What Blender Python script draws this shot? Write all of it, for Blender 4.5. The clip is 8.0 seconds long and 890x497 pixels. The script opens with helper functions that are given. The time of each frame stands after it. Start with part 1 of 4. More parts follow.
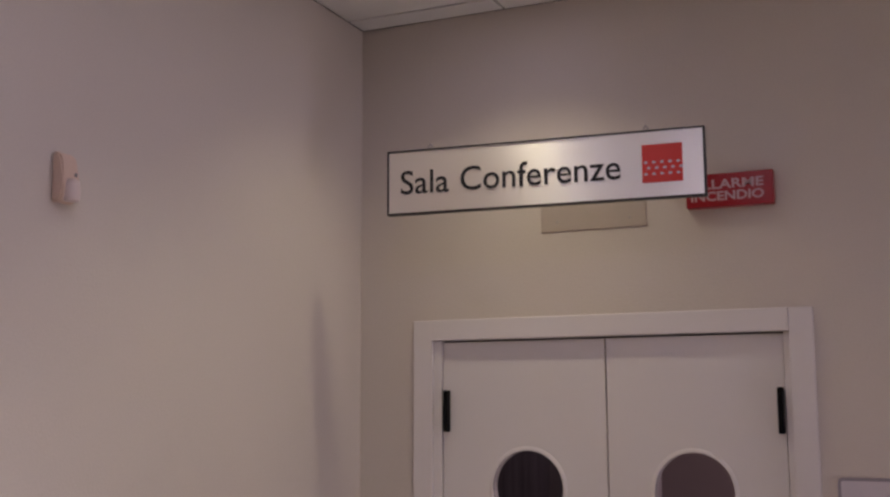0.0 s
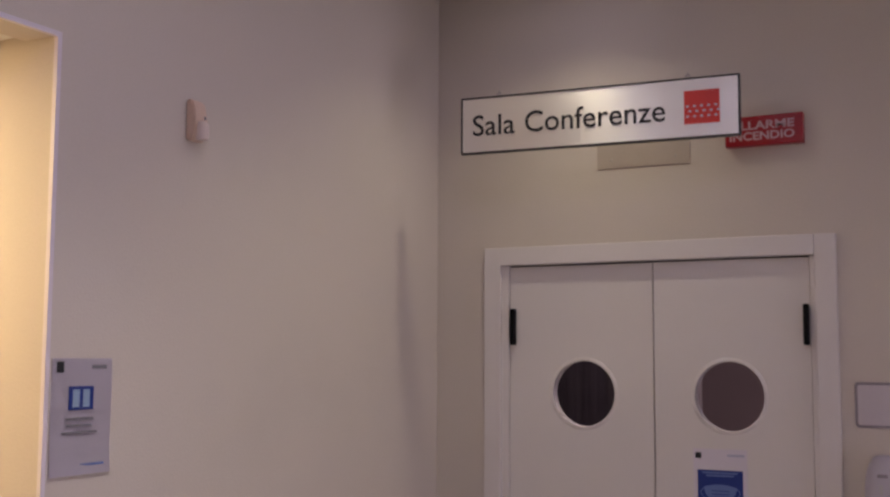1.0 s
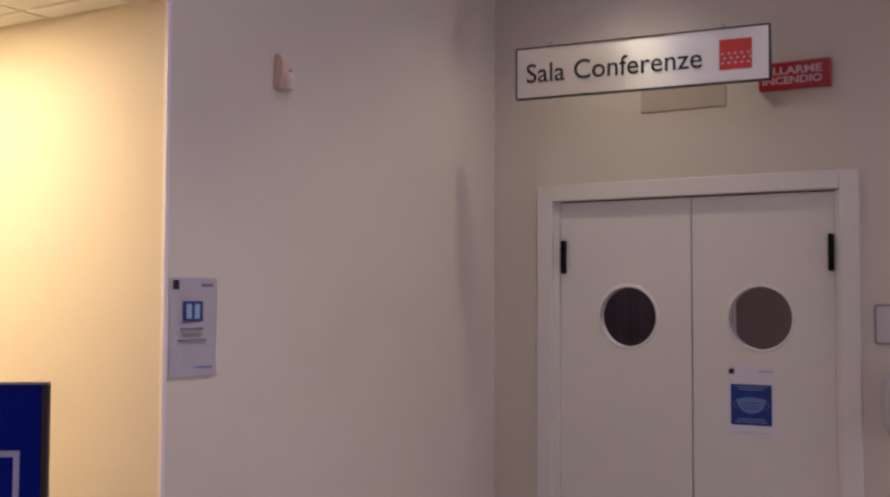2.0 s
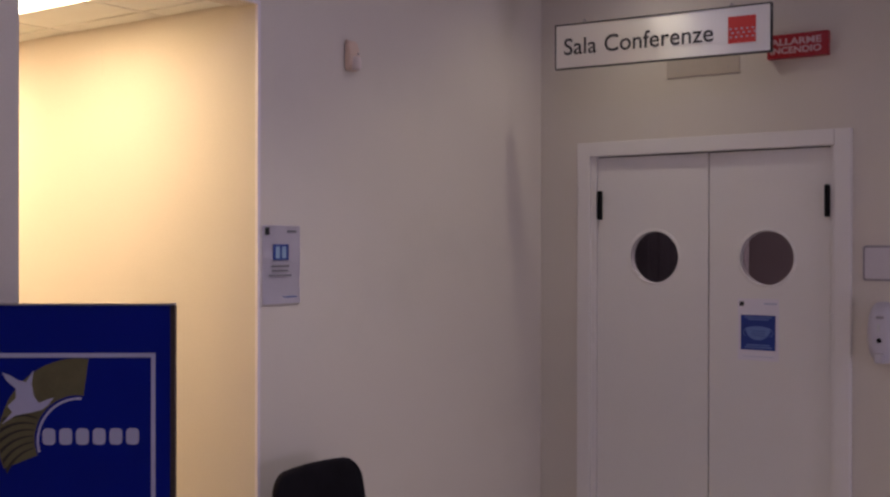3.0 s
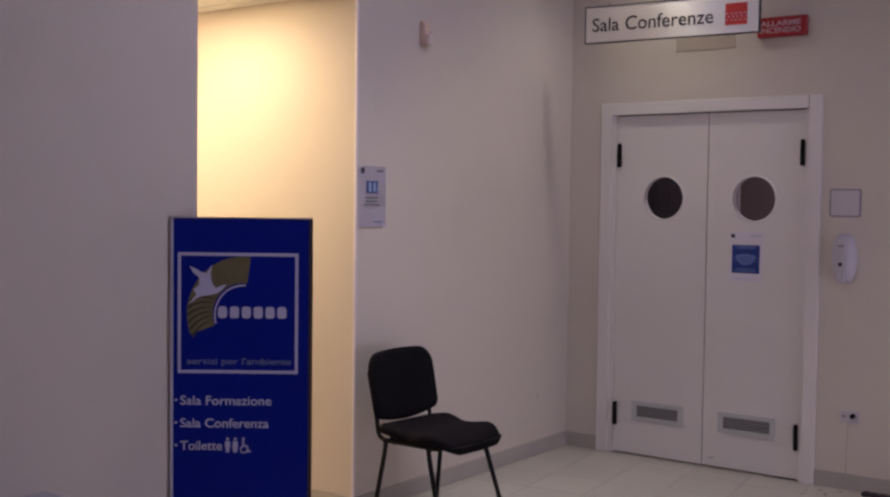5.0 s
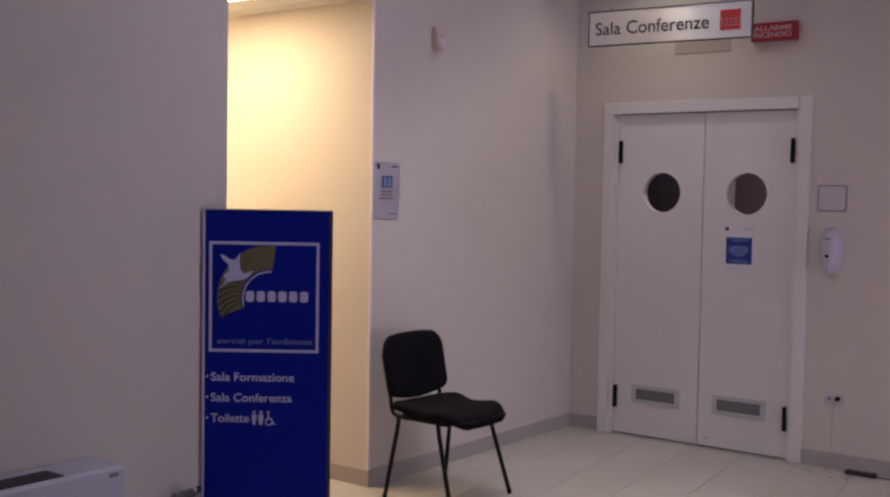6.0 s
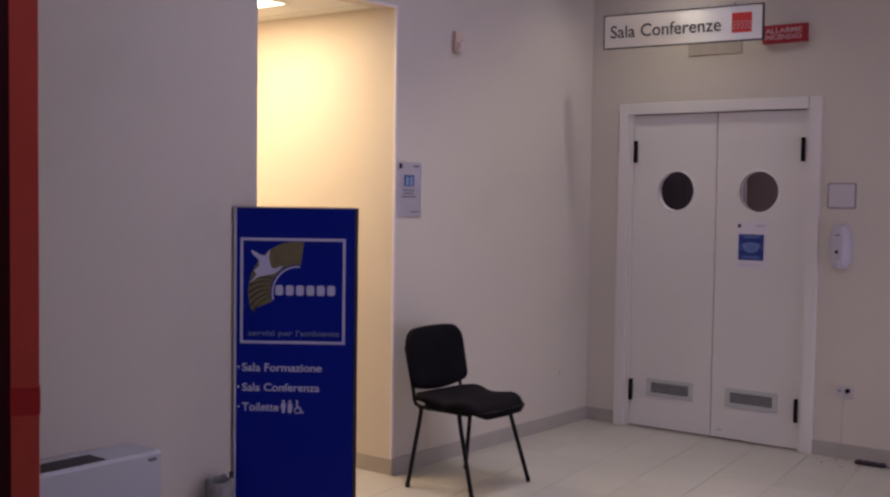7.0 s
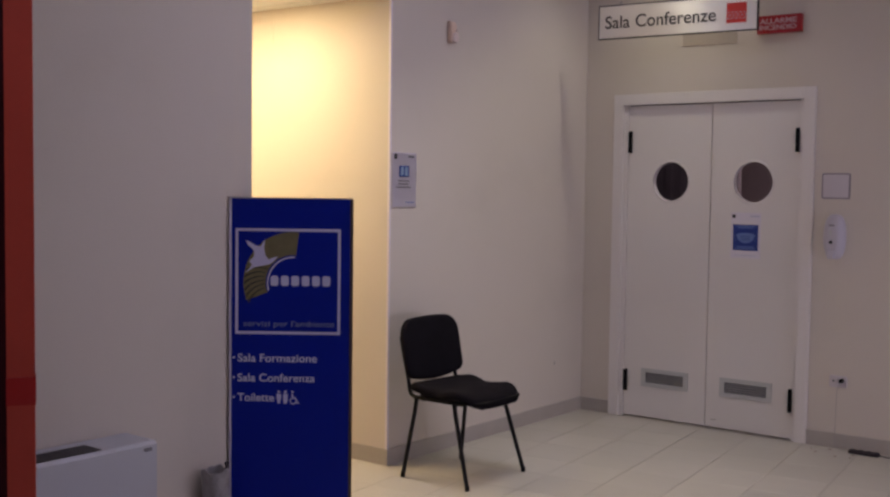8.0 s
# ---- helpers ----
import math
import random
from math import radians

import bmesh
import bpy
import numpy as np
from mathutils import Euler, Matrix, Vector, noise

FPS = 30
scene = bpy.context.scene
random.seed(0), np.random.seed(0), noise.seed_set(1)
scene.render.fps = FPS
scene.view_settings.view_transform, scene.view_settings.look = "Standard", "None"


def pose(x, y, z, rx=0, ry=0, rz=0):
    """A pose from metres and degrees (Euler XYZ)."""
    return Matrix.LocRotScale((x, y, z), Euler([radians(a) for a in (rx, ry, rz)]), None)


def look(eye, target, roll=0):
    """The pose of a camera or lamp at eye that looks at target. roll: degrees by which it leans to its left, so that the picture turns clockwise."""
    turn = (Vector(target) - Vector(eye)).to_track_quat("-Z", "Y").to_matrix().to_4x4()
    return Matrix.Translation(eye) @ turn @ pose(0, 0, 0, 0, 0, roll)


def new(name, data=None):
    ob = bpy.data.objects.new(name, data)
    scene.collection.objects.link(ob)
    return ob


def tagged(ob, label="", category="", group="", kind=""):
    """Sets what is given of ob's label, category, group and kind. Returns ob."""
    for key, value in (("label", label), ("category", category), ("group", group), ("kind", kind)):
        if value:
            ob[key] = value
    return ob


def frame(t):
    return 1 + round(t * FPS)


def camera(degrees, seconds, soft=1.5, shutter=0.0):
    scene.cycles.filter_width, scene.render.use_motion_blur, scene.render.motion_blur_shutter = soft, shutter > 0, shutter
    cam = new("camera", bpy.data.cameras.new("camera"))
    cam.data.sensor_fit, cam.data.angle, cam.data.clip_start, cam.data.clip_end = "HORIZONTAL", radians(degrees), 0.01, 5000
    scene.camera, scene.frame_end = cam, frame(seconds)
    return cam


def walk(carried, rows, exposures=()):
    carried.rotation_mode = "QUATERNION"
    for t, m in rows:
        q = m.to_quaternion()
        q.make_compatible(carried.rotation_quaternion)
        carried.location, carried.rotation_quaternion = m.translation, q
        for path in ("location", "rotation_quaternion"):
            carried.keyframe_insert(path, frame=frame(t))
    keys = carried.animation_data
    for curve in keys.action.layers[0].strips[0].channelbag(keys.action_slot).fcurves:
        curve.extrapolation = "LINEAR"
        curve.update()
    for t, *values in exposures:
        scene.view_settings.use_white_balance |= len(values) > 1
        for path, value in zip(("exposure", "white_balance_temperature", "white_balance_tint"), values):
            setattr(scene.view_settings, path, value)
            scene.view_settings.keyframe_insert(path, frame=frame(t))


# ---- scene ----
cam = camera(43.86, 8.0, soft=2.45)
PATH = [
    (0.0, look((1.955, -3.618, 1.881), (1.149, -1.809, 2.161), -0.24)),
    (0.5, look((2.088, -3.795, 1.847), (1.222, -2.008, 2.088), 0.11)),
    (1.0, look((2.195, -4.090, 1.740), (1.265, -2.330, 1.934), 0.27)),
    (1.5, look((2.326, -4.268, 1.705), (1.329, -2.540, 1.845), 0.38)),
    (2.0, look((2.397, -4.490, 1.658), (1.378, -2.772, 1.755), 0.21)),
    (2.2, look((2.480, -4.536, 1.664), (1.415, -2.844, 1.721), 0.34)),
    (3.3, look((3.078, -5.261, 1.649), (1.905, -3.641, 1.623), 0.12)),
    (3.5, look((3.087, -5.368, 1.614), (1.917, -3.747, 1.560), 0.66)),
    (4.0, look((3.230, -5.715, 1.539), (2.057, -4.099, 1.434), 0.82)),
    (4.3, look((3.375, -5.895, 1.566), (2.187, -4.289, 1.490), 0.88)),
    (4.5, look((3.460, -6.003, 1.584), (2.272, -4.397, 1.498), 0.91)),
    (4.7, look((3.493, -6.062, 1.555), (2.306, -4.454, 1.471), 0.69)),
    (5.8, look((3.819, -6.493, 1.572), (2.626, -4.891, 1.482), 1.02)),
    (6.0, look((3.828, -6.496, 1.571), (2.622, -4.903, 1.471), 0.98)),
    (6.5, look((3.896, -6.626, 1.556), (2.683, -5.038, 1.465), 0.88)),
    (7.0, look((3.939, -6.676, 1.552), (2.710, -5.102, 1.455), 0.80)),
    (7.5, look((3.939, -6.681, 1.546), (2.717, -5.101, 1.435), 0.75)),
    (8.0, look((3.939, -6.680, 1.546), (2.718, -5.100, 1.434), 0.75)),
]
EXPOSURES = [
    (0.0, -0.28, 6700, 6), (1.0, -0.26, 6600, 6), (2.2, -0.32, 6450, 6), (3.3, -0.57, 6160, 9), (3.6, -0.57, 6140, 9),
    (4.5, -0.38, 6080, 8), (6.0, -0.34, 6000, 9), (7.0, -0.30, 6000, 8), (7.5, -0.28, 6080, 5), (8.0, -0.27, 6250, 2),
]
walk(cam, PATH, EXPOSURES)

# ---- world and light ----
world = bpy.data.worlds.new("world")
world.use_nodes = True
scene.world = world
world.node_tree.nodes["Background"].inputs[0].default_value = (0.05, 0.055, 0.065, 1)
world.node_tree.nodes["Background"].inputs[1].default_value = 0.3

CEIL = 3.305      # room ceiling
CORR = 2.574      # corridor ceiling
# panel lamps out of view, made up as soft fill for the room
FILL_PANELS = [(4.485, -3.42, 1.6), (1.485, -2.82, 2.0), (2.685, -5.82, 1.6)]
# the second one is unseen, added to brighten the corridor wall lower down
CORRIDOR = [(-0.75, 18), (-2.02, 44)]
WARM = (1.0, 0.71, 0.39)
SPOT = (1.0, 0.88, 0.66)
NEUTRAL = (1.0, 0.89, 0.92)
ROOM = (0.94, 0.845, 1.15)
DOWNLIGHTS = [(0.70, -0.50, 36, 120, SPOT), (0.80, -1.30, 44, 96, SPOT), (0.90, -2.10, 82, 84, NEUTRAL)]
SIDE_TONE = (0.95, 0.83, 1.06)


def area_lamp(name, place, size, watts, colour, size_y=None):
    data = bpy.data.lights.new(name, "AREA")
    data.energy, data.color, data.size = watts, colour, size
    data.shape = "DISK"
    if size_y:
        data.shape, data.size_y = "RECTANGLE", size_y
    ob = new(name, data)
    ob.location = place
    return ob


for lx, ly, watts, cone, tone in DOWNLIGHTS:
    data = bpy.data.lights.new("downlight_glow", "SPOT")
    data.energy, data.color, data.shadow_soft_size = watts, tone, 0.05
    data.spot_size, data.spot_blend = radians(cone), 1.0
    new("downlight_glow", data).location = (lx, ly, CEIL - 0.012)
for lx, ly, watts in FILL_PANELS:
    area_lamp("panel_fill", (lx, ly, CEIL - 0.014), 0.54, watts, ROOM, 0.54)
for lx, watts in CORRIDOR:
    area_lamp("corridor_lamp_glow", (lx, -2.69, CORR - 0.012), 0.54, watts, WARM, 0.44)
# no known source: added from the side to lift the corridor wall and chair
side_fill = area_lamp("window_side_fill", (5.29, -0.82, 0.75), 1.2, 29, SIDE_TONE, 1.25)
side_fill.rotation_euler = (0, radians(90), 0)
# added fill without a fitting, so the portholes don't go black
area_lamp("conference_fill", (0.8, 1.0, 2.98), 0.5, 17, (1.0, 0.76, 0.85))


# ---- materials ----
def material(name, colour, rough=0.6, metal=0.0, vary=0.06, scale=3.0, grain=90.0, bump=0.0, spec=0.5, tint=None, mix=0.0, coat=0.0, rand=0.0):
    m = bpy.data.materials.new(name)
    m.use_nodes = True
    nt = m.node_tree
    b = nt.nodes["Principled BSDF"]
    b.inputs["Roughness"].default_value = rough
    b.inputs["Metallic"].default_value = metal
    b.inputs["Specular IOR Level"].default_value = spec
    b.inputs["Coat Weight"].default_value = coat
    co = nt.nodes.new("ShaderNodeTexCoord")
    big = nt.nodes.new("ShaderNodeTexNoise")
    big.inputs["Scale"].default_value, big.inputs["Detail"].default_value = scale, 5.0
    fine = nt.nodes.new("ShaderNodeTexNoise")
    fine.inputs["Scale"].default_value, fine.inputs["Detail"].default_value = grain, 3.0
    nt.links.new(co.outputs["Object"], big.inputs["Vector"])
    nt.links.new(co.outputs["Object"], fine.inputs["Vector"])
    add = nt.nodes.new("ShaderNodeMath")
    add.operation = "MULTIPLY_ADD"
    nt.links.new(fine.outputs["Fac"], add.inputs[0])
    add.inputs[1].default_value = 0.35
    nt.links.new(big.outputs["Fac"], add.inputs[2])
    rng = nt.nodes.new("ShaderNodeMapRange")
    rng.inputs["From Min"].default_value, rng.inputs["From Max"].default_value = 0.35, 1.0
    rng.inputs["To Min"].default_value, rng.inputs["To Max"].default_value = 1 - vary, 1 + vary
    nt.links.new(add.outputs[0], rng.inputs["Value"])
    value = rng.outputs[0]
    if rand:
        info = nt.nodes.new("ShaderNodeObjectInfo")
        r2 = nt.nodes.new("ShaderNodeMapRange")
        r2.inputs["To Min"].default_value, r2.inputs["To Max"].default_value = 1 - rand, 1 + rand
        nt.links.new(info.outputs["Random"], r2.inputs["Value"])
        mul = nt.nodes.new("ShaderNodeMath")
        mul.operation = "MULTIPLY"
        nt.links.new(value, mul.inputs[0])
        nt.links.new(r2.outputs[0], mul.inputs[1])
        value = mul.outputs[0]
    tone = nt.nodes.new("ShaderNodeMix")
    tone.data_type, tone.blend_type = "RGBA", "MULTIPLY"
    tone.inputs["Factor"].default_value = 1.0
    tone.inputs["A"].default_value = (*colour, 1)
    comb = nt.nodes.new("ShaderNodeCombineColor")
    for i in range(3):
        nt.links.new(value, comb.inputs[i])
    nt.links.new(comb.outputs[0], tone.inputs["B"])
    out = tone.outputs["Result"]
    if tint:
        two = nt.nodes.new("ShaderNodeMix")
        two.data_type = "RGBA"
        two.inputs["B"].default_value = (*tint, 1)
        nt.links.new(out, two.inputs["A"])
        r3 = nt.nodes.new("ShaderNodeMapRange")
        r3.inputs["From Min"].default_value, r3.inputs["From Max"].default_value = 0.45, 0.75
        r3.inputs["To Max"].default_value = mix
        nt.links.new(big.outputs["Fac"], r3.inputs["Value"])
        nt.links.new(r3.outputs[0], two.inputs["Factor"])
        out = two.outputs["Result"]
    nt.links.new(out, b.inputs["Base Color"])
    if bump:
        bp = nt.nodes.new("ShaderNodeBump")
        bp.inputs["Strength"].default_value, bp.inputs["Distance"].default_value = bump, 0.004
        nt.links.new(fine.outputs["Fac"], bp.inputs["Height"])
        nt.links.new(bp.outputs[0], b.inputs["Normal"])
    return m


def glowing(name, colour, strength):
    m = bpy.data.materials.new(name)
    m.use_nodes = True
    b = m.node_tree.nodes["Principled BSDF"]
    b.inputs["Base Color"].default_value = (0.8, 0.8, 0.8, 1)
    b.inputs["Emission Color"].default_value = (*colour, 1)
    b.inputs["Emission Strength"].default_value = strength
    return m


M_WALL = material("wall_paint", (0.62, 0.56, 0.50), 0.75, vary=0.085, scale=1.6, grain=130, bump=0.22, spec=0.3, tint=(0.55, 0.485, 0.44), mix=0.45)
M_CONF = material("rose_paint", (0.46, 0.37, 0.39), 0.8, vary=0.06, scale=2)
M_CEIL = material("ceiling_panel", (0.74, 0.73, 0.70), 0.85, vary=0.05, scale=4, grain=240, bump=0.15, spec=0.2)
M_GRID = material("ceiling_grid_paint", (0.25, 0.23, 0.21), 0.6, vary=0.04)
M_TILE = material("beige_stoneware", (0.475, 0.445, 0.395), 0.32, vary=0.08, scale=5, grain=120, spec=0.45, tint=(0.40, 0.37, 0.33), mix=0.5, rand=0.05)
M_GROUT = material("grout", (0.425, 0.385, 0.33), 0.9, vary=0.1, scale=8)
M_SKIRT = material("skirting_stoneware", (0.40, 0.36, 0.33), 0.45, vary=0.08, scale=6)
M_DOOR = material("door_lacquer", (0.70, 0.658, 0.640), 0.38, vary=0.025, scale=2, grain=60, bump=0.02)
M_SEAL = material("grey_rubber", (0.10, 0.09, 0.09), 0.7)
M_CASING = material("casing_lacquer", (0.71, 0.665, 0.650), 0.36, vary=0.025, scale=2, grain=60)
M_BLACK = material("black_plastic", (0.004, 0.0035, 0.004), 0.6, vary=0.15, scale=10, spec=0.12)
M_FABRIC = material("black_fabric", (0.0085, 0.007, 0.010), 0.95, vary=0.3, scale=12, grain=400, bump=0.5, spec=0.08)
M_TUBE = material("black_steel", (0.008, 0.008, 0.009), 0.5, vary=0.1, scale=10, spec=0.2)
M_COLLAR = material("collar_red", (0.36, 0.012, 0.012), 0.4)
M_GRILLE = material("grille_aluminium", (0.50, 0.50, 0.50), 0.45, metal=0.15, vary=0.06, scale=20)
M_SLAT = material("slat_grey", (0.26, 0.25, 0.26), 0.5, vary=0.10, scale=20)
M_DARK = material("duct_dark", (0.035, 0.033, 0.036), 0.8)
M_SIGN = material("brushed_sign_face", (0.93, 0.90, 0.87), 0.40, metal=0.75, vary=0.03, scale=2, grain=300)
_n = M_SIGN.node_tree
_n.nodes["Principled BSDF"].inputs["Anisotropic"].default_value = 0.8
_up = _n.nodes.new("ShaderNodeCombineXYZ")      # brushed along its length, so the gloss spreads upright
_up.inputs[2].default_value = 1.0
_n.links.new(_up.outputs[0], _n.nodes["Principled BSDF"].inputs["Tangent"])
M_SIGNEDGE = material("sign_edge_black", (0.012, 0.012, 0.014), 0.4)
M_INK = material("black_ink", (0.012, 0.012, 0.015), 0.6)
M_RED = material("red_print", (0.62, 0.035, 0.03), 0.45, vary=0.05)
M_ALARM = material("alarm_red_plastic", (0.31, 0.004, 0.013), 0.35, vary=0.06)
M_ALARMTXT = material("alarm_lettering", (0.52, 0.34, 0.37), 0.5)
M_CREAM = material("cream_plastic", (0.50, 0.43, 0.37), 0.5, vary=0.06)
M_BORDER = material("border_grey", (0.27, 0.24, 0.27), 0.5)
M_LENS = material("siren_lens", (0.68, 0.57, 0.54), 0.4)
M_DIFFUSER = material("dull_cream_diffuser", (0.455, 0.39, 0.33), 0.5, vary=0.06, scale=8)
M_PLATE = material("socket_plastic", (0.56, 0.51, 0.55), 0.5)
M_CABLE = material("cable_grey", (0.33, 0.30, 0.30), 0.5)
M_CRUMB = material("crumb_brown", (0.34, 0.26, 0.22), 0.8, vary=0.2, scale=30)
M_STRIP = material("strip_plastic", (0.020, 0.010, 0.017), 0.5, vary=0.2, scale=20)
M_ROSE = material("yellowed_plastic", (0.647, 0.480, 0.383), 0.5, vary=0.08, scale=8)
M_WHITEP = material("white_plastic", (0.50, 0.465, 0.535), 0.42, vary=0.03)
M_PAPER = material("paper", (0.69, 0.64, 0.71), 0.7, vary=0.03, scale=6)
M_PRINTBLUE = material("blue_print", (0.008, 0.030, 0.21), 0.6, vary=0.06)
M_PRINTGREY = material("grey_print", (0.17, 0.16, 0.18), 0.6)
M_PRINTSKY = material("sky_print", (0.26, 0.36, 0.50), 0.6)
M_PRINTFAINT = material("faint_print", (0.45, 0.45, 0.58), 0.6)
M_PRINTPALE = material("pale_print", (0.12, 0.18, 0.42), 0.6)
M_BLUE = material("totem_blue", (0.003, 0.013, 0.27), 0.35, vary=0.10, scale=3, grain=30, spec=0.2)
M_WHITEINK = material("totem_white_print", (0.58, 0.56, 0.76), 0.5, vary=0.06)
M_SOFTINK = material("totem_pale_print", (0.17, 0.19, 0.36), 0.5, vary=0.06)
M_OLIVE = material("totem_olive_print", (0.17, 0.145, 0.07), 0.5, vary=0.22, scale=14)
M_OLIVEDARK = material("totem_dark_print", (0.045, 0.040, 0.03), 0.5)
M_ALU = material("totem_aluminium", (0.62, 0.60, 0.62), 0.35, metal=0.7, vary=0.05)
M_BRONZE = material("bronze_profile", (0.085, 0.062, 0.058), 0.45, metal=0.3, vary=0.08)
M_PROFILE = material("profile_paint", (0.60, 0.57, 0.66), 0.4, vary=0.04)
M_FANCOIL = material("white_enamel", (0.47, 0.47, 0.52), 0.4, vary=0.03)
M_FANGRILLE = material("dark_louvre", (0.05, 0.045, 0.05), 0.5)
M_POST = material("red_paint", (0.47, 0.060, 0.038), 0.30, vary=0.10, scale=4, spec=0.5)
# the post's red again, darkened for the side turned from the light
M_POSTSHADE = material("shaded_red_paint", (0.035, 0.002, 0.006), 0.4, vary=0.10, scale=4, spec=0.2)
M_STEEL = material("steel", (0.5, 0.5, 0.5), 0.35, metal=1.0)
M_CURTAIN = material("curtain_cloth", (0.055, 0.047, 0.058), 0.9, vary=0.2, scale=6)
M_BIN = material("bin_plastic", (0.34, 0.32, 0.31), 0.4, vary=0.08)
M_LINER = material("liner_film", (0.30, 0.28, 0.29), 0.35, vary=0.25, scale=26, grain=60, bump=0.3)
M_GLOW = glowing("downlight_glass", ROOM, 12.0)
M_WARMGLOW = glowing("lamp_diffuser", (1.0, 0.80, 0.5), 9.0)

M_GLASS = bpy.data.materials.new("pane_glass")
M_GLASS.use_nodes = True
_g = M_GLASS.node_tree.nodes["Principled BSDF"]
_g.inputs["Transmission Weight"].default_value = 1.0
_g.inputs["Roughness"].default_value = 0.02
_g.inputs["IOR"].default_value = 1.12
_g.inputs["Base Color"].default_value = (0.80, 0.78, 0.79, 1)


# ---- mesh helpers ----
def box_bm(a, b, bevel=0.0, bm=None, seg=2):
    own = bm is None
    bm = bm or bmesh.new()
    made = bmesh.ops.create_cube(bm, size=1.0)["verts"]
    for v in made:
        v.co = Vector([a[i] + (v.co[i] + 0.5) * (b[i] - a[i]) for i in range(3)])
    if bevel and own:
        bmesh.ops.bevel(bm, geom=bm.edges[:], offset=bevel, segments=seg, affect="EDGES", profile=0.6)
    return bm


def boxes_bm(*pairs):
    bm = bmesh.new()
    for a, b in pairs:
        box_bm(a, b, 0, bm)
    return bm


def tube_bm(points, r, sides=12, bm=None, closed=False):
    """A round tube along a line of points."""
    bm = bm or bmesh.new()
    pts = [Vector(p) for p in points]
    rings, prev = [], None
    for i, p in enumerate(pts):
        d = (pts[min(i + 1, len(pts) - 1)] - pts[max(i - 1, 0)]).normalized()
        side = prev - d * prev.dot(d) if prev else d.orthogonal()
        side.normalize()
        prev = side
        up = d.cross(side)
        rings.append([bm.verts.new(p + r * (math.cos(k * 2 * math.pi / sides) * side + math.sin(k * 2 * math.pi / sides) * up)) for k in range(sides)])
    for ra, rb in zip(rings, rings[1:]):
        for k in range(sides):
            bm.faces.new((ra[k], ra[(k + 1) % sides], rb[(k + 1) % sides], rb[k]))
    bm.faces.new(rings[0][::-1])
    bm.faces.new(rings[-1])
    return bm


def lathe_bm(profile, centre, axis="z", sides=40):
    """A turned body; profile holds (radius, height) pairs."""
    bm = bmesh.new()
    rows = []
    for r, h in profile:
        row = []
        for k in range(sides):
            a = 2 * math.pi * k / sides
            c, s = r * math.cos(a), r * math.sin(a)
            v = (c, s, h) if axis == "z" else (c, h, s)
            row.append(bm.verts.new(Vector(centre) + Vector(v)))
        rows.append(row)
    for ra, rb in zip(rows, rows[1:]):
        for k in range(sides):
            bm.faces.new((ra[k], ra[(k + 1) % sides], rb[(k + 1) % sides], rb[k]))
    return bm


def prism_bm(outline, h0, h1, to):
    """A flat outline given thickness; to(u, v, h) gives the place."""
    bm = bmesh.new()
    lo = [bm.verts.new(to(u, v, h0)) for u, v in outline]
    hi = [bm.verts.new(to(u, v, h1)) for u, v in outline]
    bm.faces.new(lo[::-1])
    bm.faces.new(hi)
    n = len(outline)
    for i in range(n):
        bm.faces.new((lo[i], lo[(i + 1) % n], hi[(i + 1) % n], hi[i]))
    return bm


def rounded(w, h, r, n=6, cu=0.0, cv=0.0):
    out = []
    for sx, sy, a0 in ((1, 1, 0), (-1, 1, 90), (-1, -1, 180), (1, -1, 270)):
        for k in range(n + 1):
            a = radians(a0 + 90 * k / n)
            out.append((cu + sx * (w / 2 - r) + r * math.cos(a), cv + sy * (h / 2 - r) + r * math.sin(a)))
    return out


def mesh_of(name, bm, mat, smooth=False):
    bmesh.ops.recalc_face_normals(bm, faces=bm.faces[:])
    me = bpy.data.meshes.new(name)
    bm.to_mesh(me)
    bm.free()
    me.materials.append(mat)
    if smooth:
        me.shade_smooth()
        me.set_sharp_from_angle(angle=radians(40))
    return me


def part(name, bm, mat, parent, label="", smooth=False):
    ob = new(name, mesh_of(name, bm, mat, smooth))
    if parent:
        ob.parent = parent
    if label:
        ob["label"] = label
    return ob


def thing(name, label, category, group="", kind=""):
    return tagged(new(name), label, category, group, kind)


def solid(name, bm, mat, label, category, kind="", smooth=False):
    return tagged(part(name, bm, mat, None, "", smooth), label, category, "", kind)


def words(name, body, mat, parent, m, width, height, depth=0.0012, bold=0.0, label=""):
    """Lettering: fitted to width x height (of the whole line), its lower left corner at m."""
    cu = bpy.data.curves.new(name, "FONT")
    cu.body, cu.extrude, cu.offset, cu.resolution_u = body, depth, bold, 4
    ob = bpy.data.objects.new(name, cu)
    scene.collection.objects.link(ob)
    bpy.context.view_layer.update()
    me = bpy.data.meshes.new_from_object(ob.evaluated_get(bpy.context.evaluated_depsgraph_get()))
    bpy.data.objects.remove(ob)
    bpy.data.curves.remove(cu)
    xs, ys = [v.co.x for v in me.vertices], [v.co.y for v in me.vertices]
    sx, sy = width / (max(xs) - min(xs)), height / (max(ys) - min(ys))
    x0, y0 = min(xs), min(ys)
    for v in me.vertices:
        v.co = m @ Vector(((v.co.x - x0) * sx, (v.co.y - y0) * sy, v.co.z))
    me.materials.clear()
    me.materials.append(mat)
    me.name = name
    text = new(name, me)
    text.parent = parent
    if label:
        text["label"] = label
    return text


def north(x, z, y):
    """Lettering and prints on a face that looks to -y."""
    return Matrix(((1, 0, 0, x), (0, 0, -1, y), (0, 1, 0, z), (0, 0, 0, 1)))


# ---- structure ----
XE, YS = 5.3, -8.8            # far ends of the room
JAMB, NEAR = -2.086, -3.088   # the two sides of the corridor's opening
HEAD = 2.562

